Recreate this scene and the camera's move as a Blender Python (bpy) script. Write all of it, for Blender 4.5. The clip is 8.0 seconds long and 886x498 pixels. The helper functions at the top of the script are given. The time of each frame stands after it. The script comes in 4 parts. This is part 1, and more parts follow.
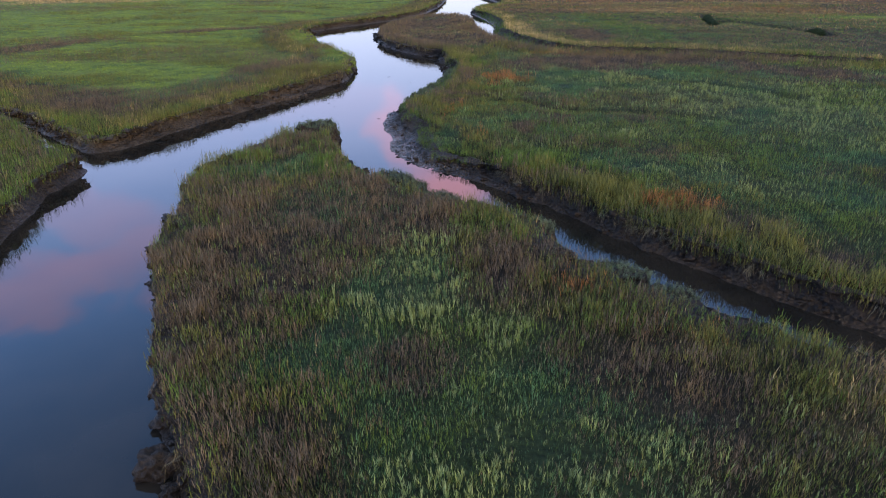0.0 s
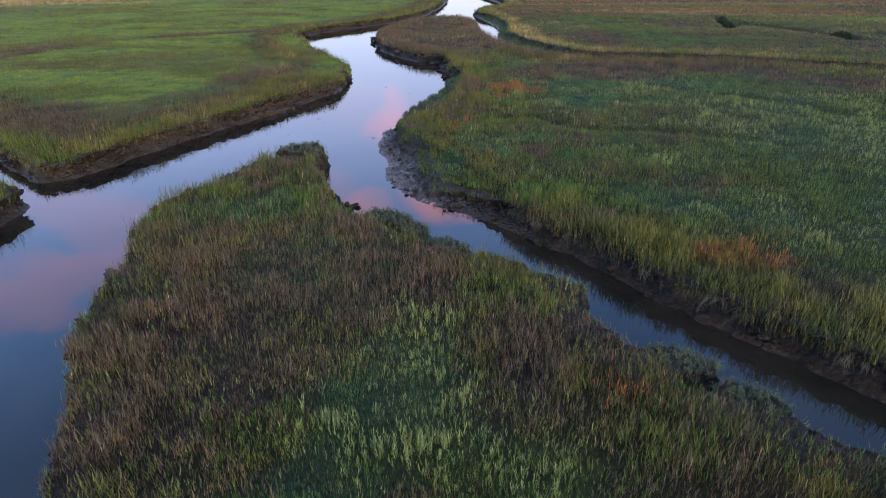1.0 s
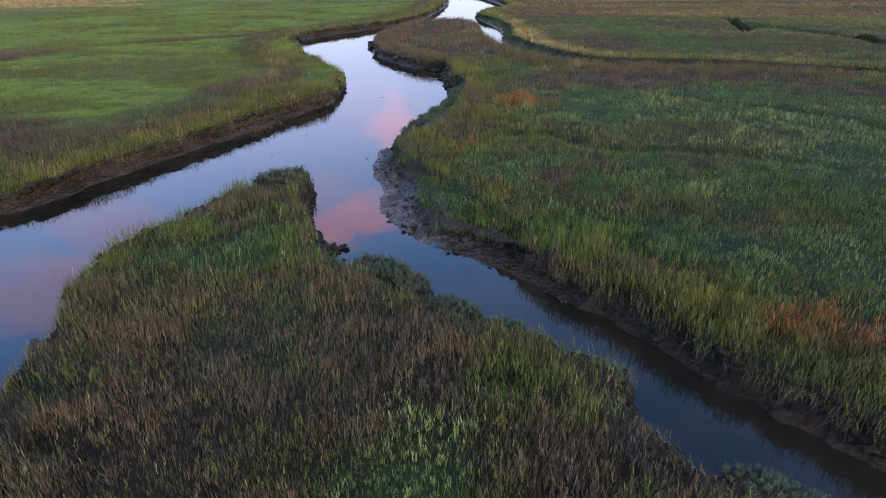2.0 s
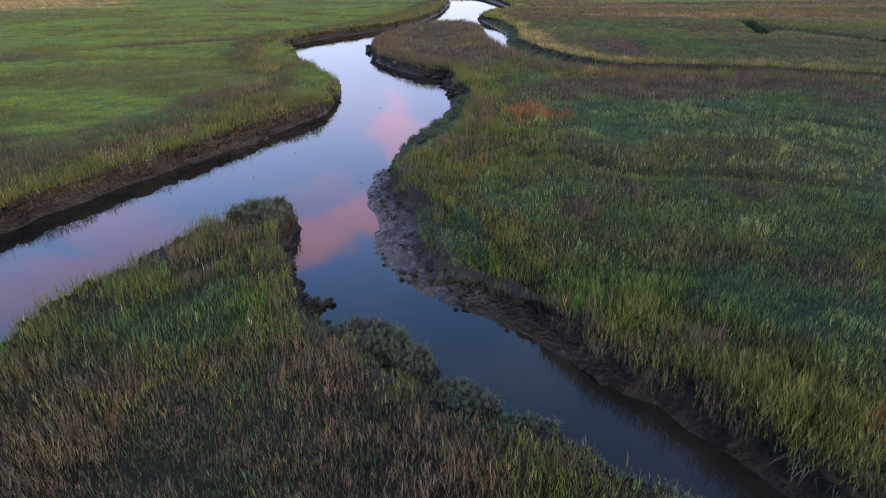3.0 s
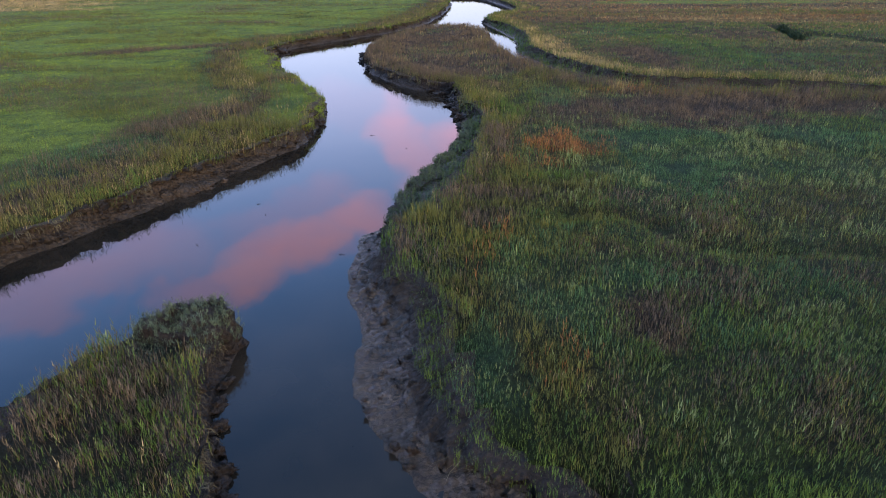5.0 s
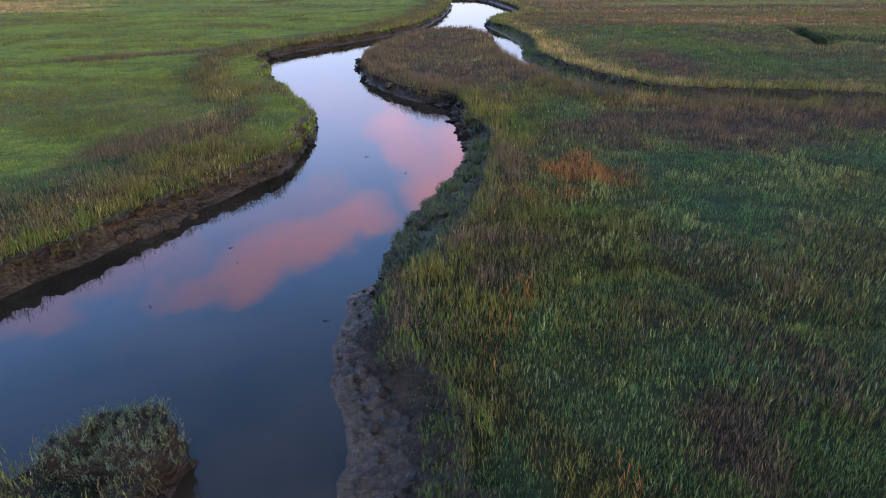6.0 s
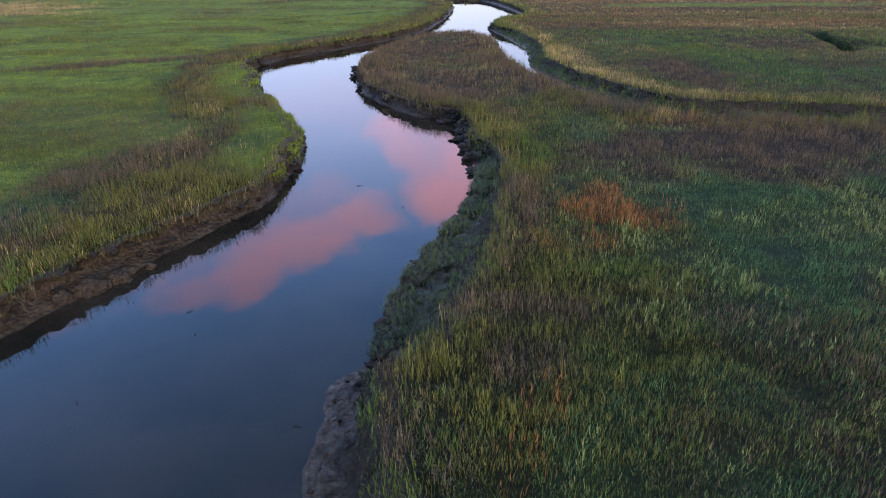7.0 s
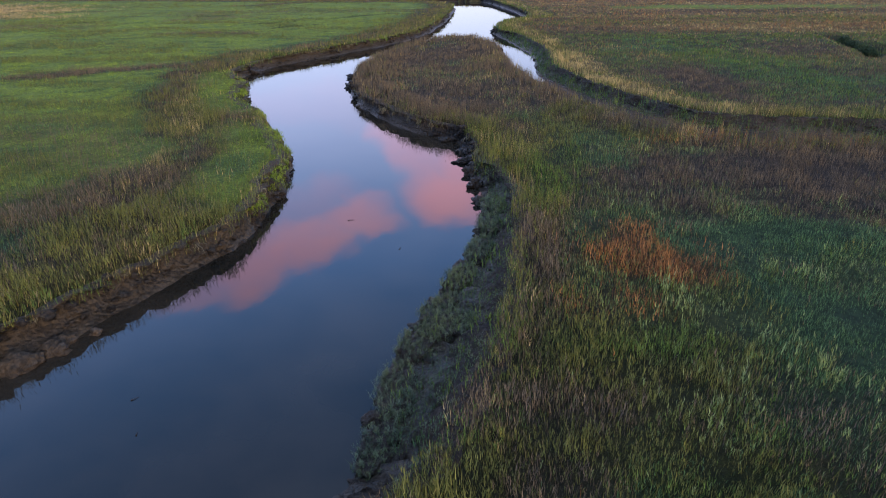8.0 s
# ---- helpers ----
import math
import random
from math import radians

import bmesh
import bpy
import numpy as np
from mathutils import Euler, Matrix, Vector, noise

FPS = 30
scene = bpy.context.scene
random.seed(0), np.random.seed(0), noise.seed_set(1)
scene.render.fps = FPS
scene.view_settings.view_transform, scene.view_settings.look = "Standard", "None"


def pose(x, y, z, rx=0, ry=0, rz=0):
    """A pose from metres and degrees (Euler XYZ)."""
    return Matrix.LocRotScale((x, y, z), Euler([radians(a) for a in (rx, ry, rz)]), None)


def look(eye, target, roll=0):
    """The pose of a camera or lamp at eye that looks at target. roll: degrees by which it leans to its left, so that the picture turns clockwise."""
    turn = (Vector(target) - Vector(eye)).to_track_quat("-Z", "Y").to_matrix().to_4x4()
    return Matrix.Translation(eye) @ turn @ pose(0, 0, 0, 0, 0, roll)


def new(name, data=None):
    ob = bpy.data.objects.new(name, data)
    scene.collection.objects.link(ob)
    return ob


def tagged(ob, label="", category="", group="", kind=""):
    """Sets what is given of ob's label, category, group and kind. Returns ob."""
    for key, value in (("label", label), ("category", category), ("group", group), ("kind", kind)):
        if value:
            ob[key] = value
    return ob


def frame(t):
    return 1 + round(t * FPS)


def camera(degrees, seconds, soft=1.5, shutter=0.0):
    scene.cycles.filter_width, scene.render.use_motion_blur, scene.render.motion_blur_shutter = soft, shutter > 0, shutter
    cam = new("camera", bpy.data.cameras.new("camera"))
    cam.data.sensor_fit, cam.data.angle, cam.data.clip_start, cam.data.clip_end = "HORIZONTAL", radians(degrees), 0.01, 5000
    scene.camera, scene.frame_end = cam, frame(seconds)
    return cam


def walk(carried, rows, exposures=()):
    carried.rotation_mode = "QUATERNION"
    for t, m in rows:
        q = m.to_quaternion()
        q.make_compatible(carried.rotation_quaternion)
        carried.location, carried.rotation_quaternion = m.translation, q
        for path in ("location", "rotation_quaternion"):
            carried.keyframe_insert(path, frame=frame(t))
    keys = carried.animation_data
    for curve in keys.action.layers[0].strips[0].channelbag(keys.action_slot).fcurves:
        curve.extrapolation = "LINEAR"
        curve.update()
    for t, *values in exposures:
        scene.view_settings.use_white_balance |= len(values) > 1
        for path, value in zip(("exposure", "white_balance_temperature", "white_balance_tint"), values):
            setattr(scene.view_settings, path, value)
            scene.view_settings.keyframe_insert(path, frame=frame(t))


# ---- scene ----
cam = camera(72.0, 8.0, soft=1.0)
PATH = [
    (0, (1.721, 3.264, 10.534), (1.587, 5.06, 9.664), -0.2),
    (0.5, (1.446, 6.037, 10.511), (1.311, 7.833, 9.64), -0.2),
    (1, (1.198, 8.634, 10.452), (1.061, 10.429, 9.582), -0.3),
    (1.5, (0.98, 10.986, 10.385), (0.842, 12.782, 9.516), -0.4),
    (3, (0.207, 17.751, 10.063), (0.066, 19.549, 9.198), -0.5),
    (3.5, (-0.039, 19.86, 10.003), (-0.18, 21.658, 9.138), -0.5),
    (4, (-0.286, 21.997, 9.942), (-0.426, 23.794, 9.076), -0.4),
    (4.5, (-0.528, 24.125, 9.85), (-0.667, 25.923, 8.985), -0.4),
    (6, (-1.366, 30.875, 9.727), (-1.503, 32.674, 8.863), -0.5),
    (6.5, (-1.57, 33.081, 9.774), (-1.708, 34.879, 8.909), -0.5),
    (7, (-1.769, 35.318, 9.796), (-1.909, 37.116, 8.932), -0.5),
    (7.5, (-1.955, 37.348, 9.823), (-2.097, 39.147, 8.96), -0.5),
    (8, (-2.166, 39.326, 9.841), (-2.308, 41.125, 8.978), -0.6),
]
walk(cam, [(t, look(eye, target, roll)) for t, eye, target, roll in PATH])

# ---------------------------------------------------------------- light
SUN_AZ, SUN_EL = radians(145), radians(5)


def make_world():
    world = bpy.data.worlds.new("dusk_sky")
    scene.world = world
    world.use_nodes = True
    nt = world.node_tree
    nt.nodes.clear()
    N, L = nt.nodes.new, nt.links.new
    out, bg = N("ShaderNodeOutputWorld"), N("ShaderNodeBackground")
    sky = N("ShaderNodeTexSky")
    sky.sky_type, sky.sun_disc = "NISHITA", False
    sky.sun_elevation, sky.sun_rotation = SUN_EL, SUN_AZ
    sky.altitude, sky.air_density, sky.dust_density, sky.ozone_density = 10, 1.0, 0.6, 2.5
    co = N("ShaderNodeTexCoord")
    # sunset clouds: soft banks in the eastern sky, broken up by noise
    mp = N("ShaderNodeMapping")
    mp.inputs["Scale"].default_value = (1, 1, 1.8)
    L(co.outputs["Generated"], mp.inputs["Vector"])
    warp = N("ShaderNodeTexNoise")
    warp.inputs["Scale"].default_value, warp.inputs["Detail"].default_value = 9, 6
    L(mp.outputs["Vector"], warp.inputs["Vector"])
    off = N("ShaderNodeVectorMath")
    off.operation = "MULTIPLY_ADD"
    off.inputs[1].default_value = (0.12,) * 3
    L(warp.outputs["Color"], off.inputs[0])
    L(co.outputs["Generated"], off.inputs[2])
    low = N("ShaderNodeVectorMath")
    low.operation = "SUBTRACT"
    low.inputs[1].default_value = (0.06,) * 3
    L(off.outputs["Vector"], low.inputs[0])
    total = None
    # azimuth west of north, elevation, half width, half height (degrees), slant, weight
    for az, el, w, h, slant, weight in CLOUDS:
        a, e = radians(az), radians(el)
        c = Vector((-math.sin(a) * math.cos(e), math.cos(a) * math.cos(e), math.sin(e)))
        right = Vector((math.cos(a), math.sin(a), 0))
        up = right.cross(c)
        s = radians(slant)
        u, v = right * math.cos(s) + up * math.sin(s), up * math.cos(s) - right * math.sin(s)
        terms = []
        for axis, size in ((u, w), (v, h)):
            dot = N("ShaderNodeVectorMath")
            dot.operation = "DOT_PRODUCT"
            dot.inputs[1].default_value = axis / math.sin(radians(size))
            L(low.outputs["Vector"], dot.inputs[0])
            sub = N("ShaderNodeMath")
            sub.operation = "SUBTRACT"
            sub.inputs[1].default_value = c.dot(axis) / math.sin(radians(size))
            L(dot.outputs["Value"], sub.inputs[0])
            sq = N("ShaderNodeMath")
            sq.operation = "POWER"
            sq.inputs[1].default_value = 2
            ab = N("ShaderNodeMath")
            ab.operation = "ABSOLUTE"
            L(sub.outputs[0], ab.inputs[0])
            L(ab.outputs[0], sq.inputs[0])
            terms.append(sq)
        add = N("ShaderNodeMath")
        add.operation = "ADD"
        L(terms[0].outputs[0], add.inputs[0])
        L(terms[1].outputs[0], add.inputs[1])
        mr = N("ShaderNodeMapRange")
        mr.interpolation_type = "SMOOTHSTEP"
        mr.inputs["From Min"].default_value, mr.inputs["From Max"].default_value = 2.3, 0.0
        mr.inputs["To Min"].default_value, mr.inputs["To Max"].default_value = 0, weight
        L(add.outputs[0], mr.inputs["Value"])
        if total is None:
            total = mr
        else:
            mx = N("ShaderNodeMath")
            mx.operation = "MAXIMUM"
            L(total.outputs[0], mx.inputs[0])
            L(mr.outputs[0], mx.inputs[1])
            total = mx
    ragged = N("ShaderNodeTexNoise")
    ragged.inputs["Scale"].default_value, ragged.inputs["Detail"].default_value = 5, 7
    L(mp.outputs["Vector"], ragged.inputs["Vector"])
    rr = N("ShaderNodeMapRange")
    rr.inputs["From Min"].default_value, rr.inputs["From Max"].default_value = 0.3, 0.6
    rr.inputs["To Min"].default_value, rr.inputs["To Max"].default_value = 0.55, 1.0
    L(ragged.outputs["Fac"], rr.inputs["Value"])
    mul = N("ShaderNodeMath")
    mul.operation = "MULTIPLY"
    L(total.outputs[0], mul.inputs[0])
    L(rr.outputs["Result"], mul.inputs[1])
    mix = N("ShaderNodeMix")
    mix.data_type = "RGBA"
    L(mul.outputs[0], mix.inputs[0])
    mix.inputs[7].default_value = CLOUD_COLOUR
    # thin lavender haze low in the sky, thinning upwards into blue
    sep = N("ShaderNodeSeparateXYZ")
    L(co.outputs["Generated"], sep.inputs[0])
    tone = N("ShaderNodeValToRGB")
    for e, (p, c) in zip([tone.color_ramp.elements[0], tone.color_ramp.elements[1], tone.color_ramp.elements.new(0.26), tone.color_ramp.elements.new(0.45), tone.color_ramp.elements.new(0.7)], HAZE):
        e.position, e.color = p, (*c, 1)
    L(sep.outputs["Z"], tone.inputs["Fac"])
    lift = N("ShaderNodeVectorMath")
    lift.operation = "SCALE"
    # the sky fades away from the sunset side
    fade = N("ShaderNodeMapRange")
    fade.interpolation_type = "SMOOTHSTEP"
    fade.inputs["From Min"].default_value, fade.inputs["From Max"].default_value = -.55, .55
    fade.inputs["To Min"].default_value, fade.inputs["To Max"].default_value = 4.4, 3.1
    L(sep.outputs["X"], fade.inputs["Value"])
    L(fade.outputs["Result"], lift.inputs["Scale"])
    L(tone.outputs["Color"], lift.inputs[0])
    veil = N("ShaderNodeMapRange")
    veil.interpolation_type = "SMOOTHSTEP"
    veil.inputs["From Min"].default_value, veil.inputs["From Max"].default_value = 0.95, 0.1
    veil.inputs["To Min"].default_value, veil.inputs["To Max"].default_value = 0.45, 0.9
    L(sep.outputs["Z"], veil.inputs["Value"])
    hazy = N("ShaderNodeMix")
    hazy.data_type = "RGBA"
    L(veil.outputs["Result"], hazy.inputs[0])
    L(sky.outputs["Color"], hazy.inputs[6])
    L(lift.outputs["Vector"], hazy.inputs[7])
    L(hazy.outputs[2], mix.inputs[6])
    L(mix.outputs[2], bg.inputs["Color"])
    bg.inputs["Strength"].default_value = SKY_STRENGTH
    L(bg.outputs[0], out.inputs["Surface"])


SKY_STRENGTH = 0.15
CLOUD_COLOUR = (4.0, 1.95, 2.5, 1)
HAZE = ((0.0, (.38, .365, .425)), (1.0, (.05, .15, .46)), (0.26, (.395, .475, .82)), (0.45, (.20, .41, .96)), (0.7, (.105, .23, .56)))
CLOUDS = (
    (28.5, 26.0, 3.6, 1.3, -14, 0.55), (23.6, 25.4, 4.2, 2.2, -14, 0.88), (18.6, 24.0, 4.2, 2.2, -16, 0.92), (14.0, 22.5, 3.4, 1.7, -16, 0.8), (20, 21.5, 6.0, 1.6, -12, 0.3),
    (7.4, 16.8, 4.4, 1.8, 62, 0.66), (3.6, 20.8, 3.8, 2.0, 4, 0.92), (2.0, 17.6, 4.0, 3.2, 20, 0.85), (38, 23.6, 9.5, 2.3, -4, 0.42),
    (35, 19.6, 6.5, 1.6, 22, 0.26), (20, 12, 12, 1.8, 5, 0.10),
)
make_world()
sun = new("sun", bpy.data.lights.new("sun", "SUN"))
sun.data.energy, sun.data.angle, sun.data.color = 0.68, radians(25), (1.0, 0.79, 0.57)
sun.matrix_world = look((math.sin(SUN_AZ) * 50, math.cos(SUN_AZ) * 50, 50 * math.tan(radians(14))), (0, 0, 0))
scene.view_settings.exposure = 2.50


# ---------------------------------------------------------------- noise and curves
def hash2(ix, iy, seed):
    h = (ix.astype(np.int64) * 374761393 + iy.astype(np.int64) * 668265263 + seed * 1442695041) & 0xFFFFFFFF
    h = ((h ^ (h >> 13)) * 1274126177) & 0xFFFFFFFF
    return ((h ^ (h >> 16)) & 0xFFFF) / 65535.0


def vnoise(x, y, seed=0):
    """Smooth noise from -1 to 1."""
    x, y = np.asarray(x, float), np.asarray(y, float)
    ix, iy = np.floor(x), np.floor(y)
    fx, fy = x - ix, y - iy
    fx, fy = fx * fx * (3 - 2 * fx), fy * fy * (3 - 2 * fy)
    a, b = hash2(ix, iy, seed), hash2(ix + 1, iy, seed)
    c, d = hash2(ix, iy + 1, seed), hash2(ix + 1, iy + 1, seed)
    return 2 * ((a * (1 - fx) + b * fx) * (1 - fy) + (c * (1 - fx) + d * fx) * fy) - 1


def fnoise(x, y, seed=0, octaves=4):
    x, y = np.asarray(x, float), np.asarray(y, float)
    total, amp, norm = 0.0, 1.0, 0.0
    for k in range(octaves):
        total = total + amp * vnoise(x * 2**k + 17.3 * k, y * 2**k - 9.1 * k, seed + 31 * k)
        norm += amp
        amp *= 0.5
    return total / norm * 1.4


def step(v, a, b):
    """A smooth rise from 0 at a to 1 at b."""
    f = np.clip((np.asarray(v, float) - a) / (b - a), 0, 1)
    return f * f * (3 - 2 * f)


def smooth_line(points, spacing):
    """A rounded line through the control rows, resampled; every column is carried along."""
    p = np.array(points, float)
    p = np.vstack([2 * p[0] - p[1], p, 2 * p[-1] - p[-2]])
    out = []
    for i in range(1, len(p) - 2):
        n = max(2, int(np.linalg.norm(p[i + 1, :2] - p[i, :2]) / 0.05))
        s = np.linspace(0, 1, n, endpoint=False)[:, None]
        a, b, c, d = p[i - 1], p[i], p[i + 1], p[i + 2]
        q = 0.5 * (2 * b + (c - a) * s + (2 * a - 5 * b + 4 * c - d) * s**2 + (3 * b - a - 3 * c + d) * s**3)
        q[:, 2:] = b[2:] * (1 - s) + c[2:] * s
        out.append(q)
    q = np.vstack(out + [p[-2:-1]])
    keep, last = [0], q[0, :2]
    for i in range(1, len(q)):
        if np.hypot(*(q[i, :2] - last)) >= spacing(*q[i, :2]):
            keep.append(i)
            last = q[i, :2]
    return q[keep]


def view_range(x, y):
    """Roughly how near the flight passes a place on the ground."""
    x, y = np.asarray(x, float), np.asarray(y, float)
    side = np.abs(x - 0.5 + 0.06 * y) / 0.70
    ahead = np.where(y > 48, (y - 39) * 0.93 + 3.8, 12.5)
    return np.maximum(np.maximum(12.5, side), ahead)


# ---------------------------------------------------------------- the shores: x, y, setback of the lip, height of the lip
SHORES = {
    "west": [
        (-95, 66, .5, .88), (-60, 58, .5, .88), (-33, 44, .5, .88), (-28, 41, .5, .88), (-22.9, 37.2, .5, .8), (-20.9, 37, .7, .8),
        (-19.4, 39.5, .7, .85), (-18.4, 42.3, .6, .88), (-17.4, 45.3, .5, .88), (-16, 48.4, .6, .88), (-14.7, 51.5, .8, .88),
        (-13.6, 54.3, .7, .88), (-12.4, 57.5, .5, .88), (-11.5, 60.5, .4, .88), (-11.5, 63.7, .35, .88), (-12.1, 66, .3, .8),
        (-12.4, 68.8, .3, .7), (-13.9, 72.6, .4, .6), (-18.3, 80.6, .5, .5), (-20.6, 84, .5, .6), (-22.5, 90.2, .5, .6),
        (-24.8, 94.8, .6, .6), (-23.7, 102, .7, .8), (-19.3, 110, .7, .88)],
    "west_far": [
        (-19.3, 110, .7, .9), (-14.5, 119.5, .6, .9), (-11.2, 132, .6, .9), (-9.7, 158, .6, .9), (-11.5, 184, .6, .9),
        (-25, 192, .6, .9), (-60, 197, .6, .9), (-140, 205, .6, .9)],
    "southwest": [
        (-95, 62, .5, .9), (-60, 54, .5, .9), (-31.2, 41.7, .5, .9), (-26.4, 38.3, .5, .9), (-21.8, 34.6, .5, .9), (-20, 33.2, .4, .9),
        (-19.5, 30.2, .4, .9), (-18, 24.4, .5, .9), (-17.5, 18, .5, .9), (-18, 0, .5, .9), (-22, -40, .5, .9)],
    "point": [
        (-3, -40, .4, .9), (-1, -5, .4, .9), (-2.4, 7, .4, .9), (-4.2, 11.6, .4, .9), (-6.4, 14.8, .35, .9), (-7.8, 17.2, .3, .9),
        (-9.5, 20.3, .3, .9), (-10.6, 23, .3, .9), (-11.3, 26, .3, .9), (-12.5, 29, .3, .9), (-12.9, 32, .35, .9), (-12.3, 34.6, .4, .85),
        (-11.3, 36.9, .4, .8), (-10.5, 38.9, .4, .75), (-9.6, 40.4, .35, .7), (-8.6, 40.8, .3, .75), (-7.6, 40.2, .25, .8),
        (-7.4, 38.2, .3, .85), (-6.8, 36.4, .35, .9), (-6.1, 35, .45, .9), (-5.2, 33.9, .6, .9), (-4.4, 32.9, 1.2, .9)],
    "point_creek": [
        (-4.4, 32.9, 1.2, .9), (-3.2, 32.6, 1.9, .9), (-1.9, 31.9, 2.0, .9), (-1.2, 30.9, 1.7, .9), (-.2, 30.2, 1.5, .9),
        (.2, 29.3, 1.3, .9), (1.7, 28.8, 1.1, .9), (2.8, 28.1, 1.0, .9), (3.5, 27.1, .9, .9), (4.3, 26.4, .9, .9), (4.8, 24.8, .8, .9),
        (5.6, 23.5, 1.0, .9), (6.7, 23, 1.4, .9), (7.4, 21.9, 1.4, .9), (8.5, 21, 1.2, .9), (9.6, 19.6, 1.0, .9), (11.1, 18.7, .9, .9),
        (14, 17, .8, .9), (18, 14.6, .8, .9), (30, 9, .8, .9), (60, 0, .8, .9)],
    "east_creek": [
        (60, 4, .8, .9), (30, 13, .8, .9), (20, 16.4, .7, .9), (14, 19.6, .6, .9), (11.9, 21.5, .55, .9), (10.6, 22.9, .55, .9),
        (9.2, 24.4, .55, .9), (7.4, 26.3, .55, .9), (5.4, 28.5, .55, .9), (4.4, 30, .6, .9), (2.9, 31.5, .7, .9), (1.5, 33, 1.0, .8),
        (0, 33.9, 1.2, .46), (-1.7, 35.0, 1.1, .42), (-2.8, 36.3, 1.7, .45), (-4.0, 38.2, 2.4, .46), (-4.4, 40.6, 2.3, .5), (-5.1, 43.4, 1.5, .7),
        (-5.4, 46, 1.3, .8), (-5.5, 47.8, 1.2, .8)],
    "east_river": [
        (-5.5, 47.8, 1.2, .8), (-4.9, 48.8, 1.5, .8), (-4.7, 51, 2.2, .8), (-4.4, 53, 2.5, .8), (-4, 55, 2.4, .8), (-3.3, 57.5, 2.0, .8),
        (-2.7, 60, 1.5, .8), (-2.5, 62.5, 1.3, .8), (-2.3, 64.8, 1.1, .85), (-2.9, 67.8, .9, .85), (-3.5, 71.5, .7, .85), (-4.1, 74, .6, .85),
        (-5.4, 75.5, .5, .85), (-8.5, 78.5, .5, .8), (-11.8, 84, .4, .8), (-13.7, 90.8, .4, .8), (-14.5, 98.5, .4, .75),
        (-13.8, 106.5, .4, .7), (-11.6, 114, .4, .7), (-7.3, 122, .4, .7), (-3.6, 119.5, .4, .7), (-1.2, 112, .4, .7)],
    "east_inlet": [
        (-1.2, 112, .4, .7), (-.6, 103.5, .4, .7), (1.5, 91, .4, .8), (3.7, 84.5, .4, .8), (6.1, 78.9, .4, .8), (9.0, 75.5, .4, .8),
        (11.3, 74.0, .4, .8), (13.9, 73.5, .4, .8), (19, 73.3, .4, .8), (28, 71.7, .4, .8), (40, 67, .4, .8), (70, 58, .4, .8), (150, 44, .4, .8)],
    "northeast": [
        (-140, 212, .35, .9), (-60, 207, .35, .9), (-25, 202, .35, .9), (-8, 199, .35, .9), (-3.5, 195, .35, .9), (2.2, 168, .35, .9),
        (4, 149.3, .35, .9), (.5, 142.8, .35, .9), (-2, 132, .35, .9), (-1.6, 129.5, .35, .9), (0, 121.3, 1.4, .9), (2.4, 109, 1.4, .9),
        (2.3, 98.3, 1.4, .9), (3.9, 90.5, 1.4, .9), (7.1, 83, 1.4, .9), (9.6, 78.4, 1.4, .9), (12.5, 76.8, 1.4, .9), (16, 76.6, 1.4, .9),
        (21, 75.8, 1.4, .9), (28, 74, 1.4, .9), (40.5, 69, 1.4, .9), (70, 61, .35, .9), (150, 48, .35, .9)],
}
# each land is closed by its shores, walked with the land on a fixed side, and by corners far outside the view
FAR = 6000.0
LANDS = {
    "west": (("west", "west_far"), [(-FAR, 205), (-FAR, 66)], 1),
    "southwest": (("southwest",), [(-22, -FAR), (-FAR, -FAR), (-FAR, 62)], -1),
    "point": (("point", "point_creek"), [(FAR, 0), (FAR, -FAR), (-3, -FAR)], -1),
    "east": (("east_creek", "east_river", "east_inlet"), [(FAR, 44), (FAR, 4)], -1),
    "northeast": (("northeast",), [(FAR, 48), (FAR, FAR), (-FAR, FAR), (-FAR, 212)], 1),
}


def shore_spacing(x, y):
    return float(np.clip(view_range(x, y) * 0.009, 0.11, 1.6))


def jagged(q, side):
    """Uneven, eroded edge: bays and noses along the shore. Returns the line with the inland normal."""
    d = np.gradient(q[:, :2], axis=0)
    d /= np.linalg.norm(d, axis=1)[:, None] + 1e-9
    k = 5
    pad = np.pad(d, ((k, k), (0, 0)), mode="edge")
    d = np.stack([np.convolve(pad[:, i], np.ones(2 * k + 1) / (2 * k + 1), "valid") for i in (0, 1)], 1)
    d /= np.linalg.norm(d, axis=1)[:, None] + 1e-9
    n = np.stack([-d[:, 1], d[:, 0]], 1) * side
    run = np.r_[0, np.cumsum(np.hypot(*np.diff(q[:, :2], axis=0).T))]
    w = 0.16 * vnoise(run * 0.55, run * 0 + 3) + 0.10 * vnoise(run * 1.4, run * 0 + 8) + 0.05 * vnoise(run * 4, run * 0 + 1)
    fade = np.minimum(1, np.minimum(run, run[-1] - run) / 1.5)
    return np.hstack([q[:, :2] + n * (w * fade)[:, None], q[:, 2:], n, run[:, None]])


LINES, POLYGONS = {}, {}
for land, (names, corners, side) in LANDS.items():
    rows = [p for k, n in enumerate(names) for p in SHORES[n][1 if k else 0:]]
    LINES[land] = jagged(smooth_line(rows, shore_spacing), side)
    POLYGONS[land] = np.vstack([LINES[land][:, :2], np.array(corners, float)])
ALL = np.vstack([LINES[n][:, :4] for n in LINES])


def inside(poly, x, y):
    hit = np.zeros(x.shape, bool)
    px, py = poly[:, 0], poly[:, 1]
    for i in range(len(poly)):
        x0, y0, x1, y1 = px[i - 1], py[i - 1], px[i], py[i]
        if y0 == y1:
            continue
        cross = (y0 > y) != (y1 > y)
        if cross.any():
            hit ^= cross & (x < (x1 - x0) * (y - y0) / (y1 - y0) + x0)
    return hit


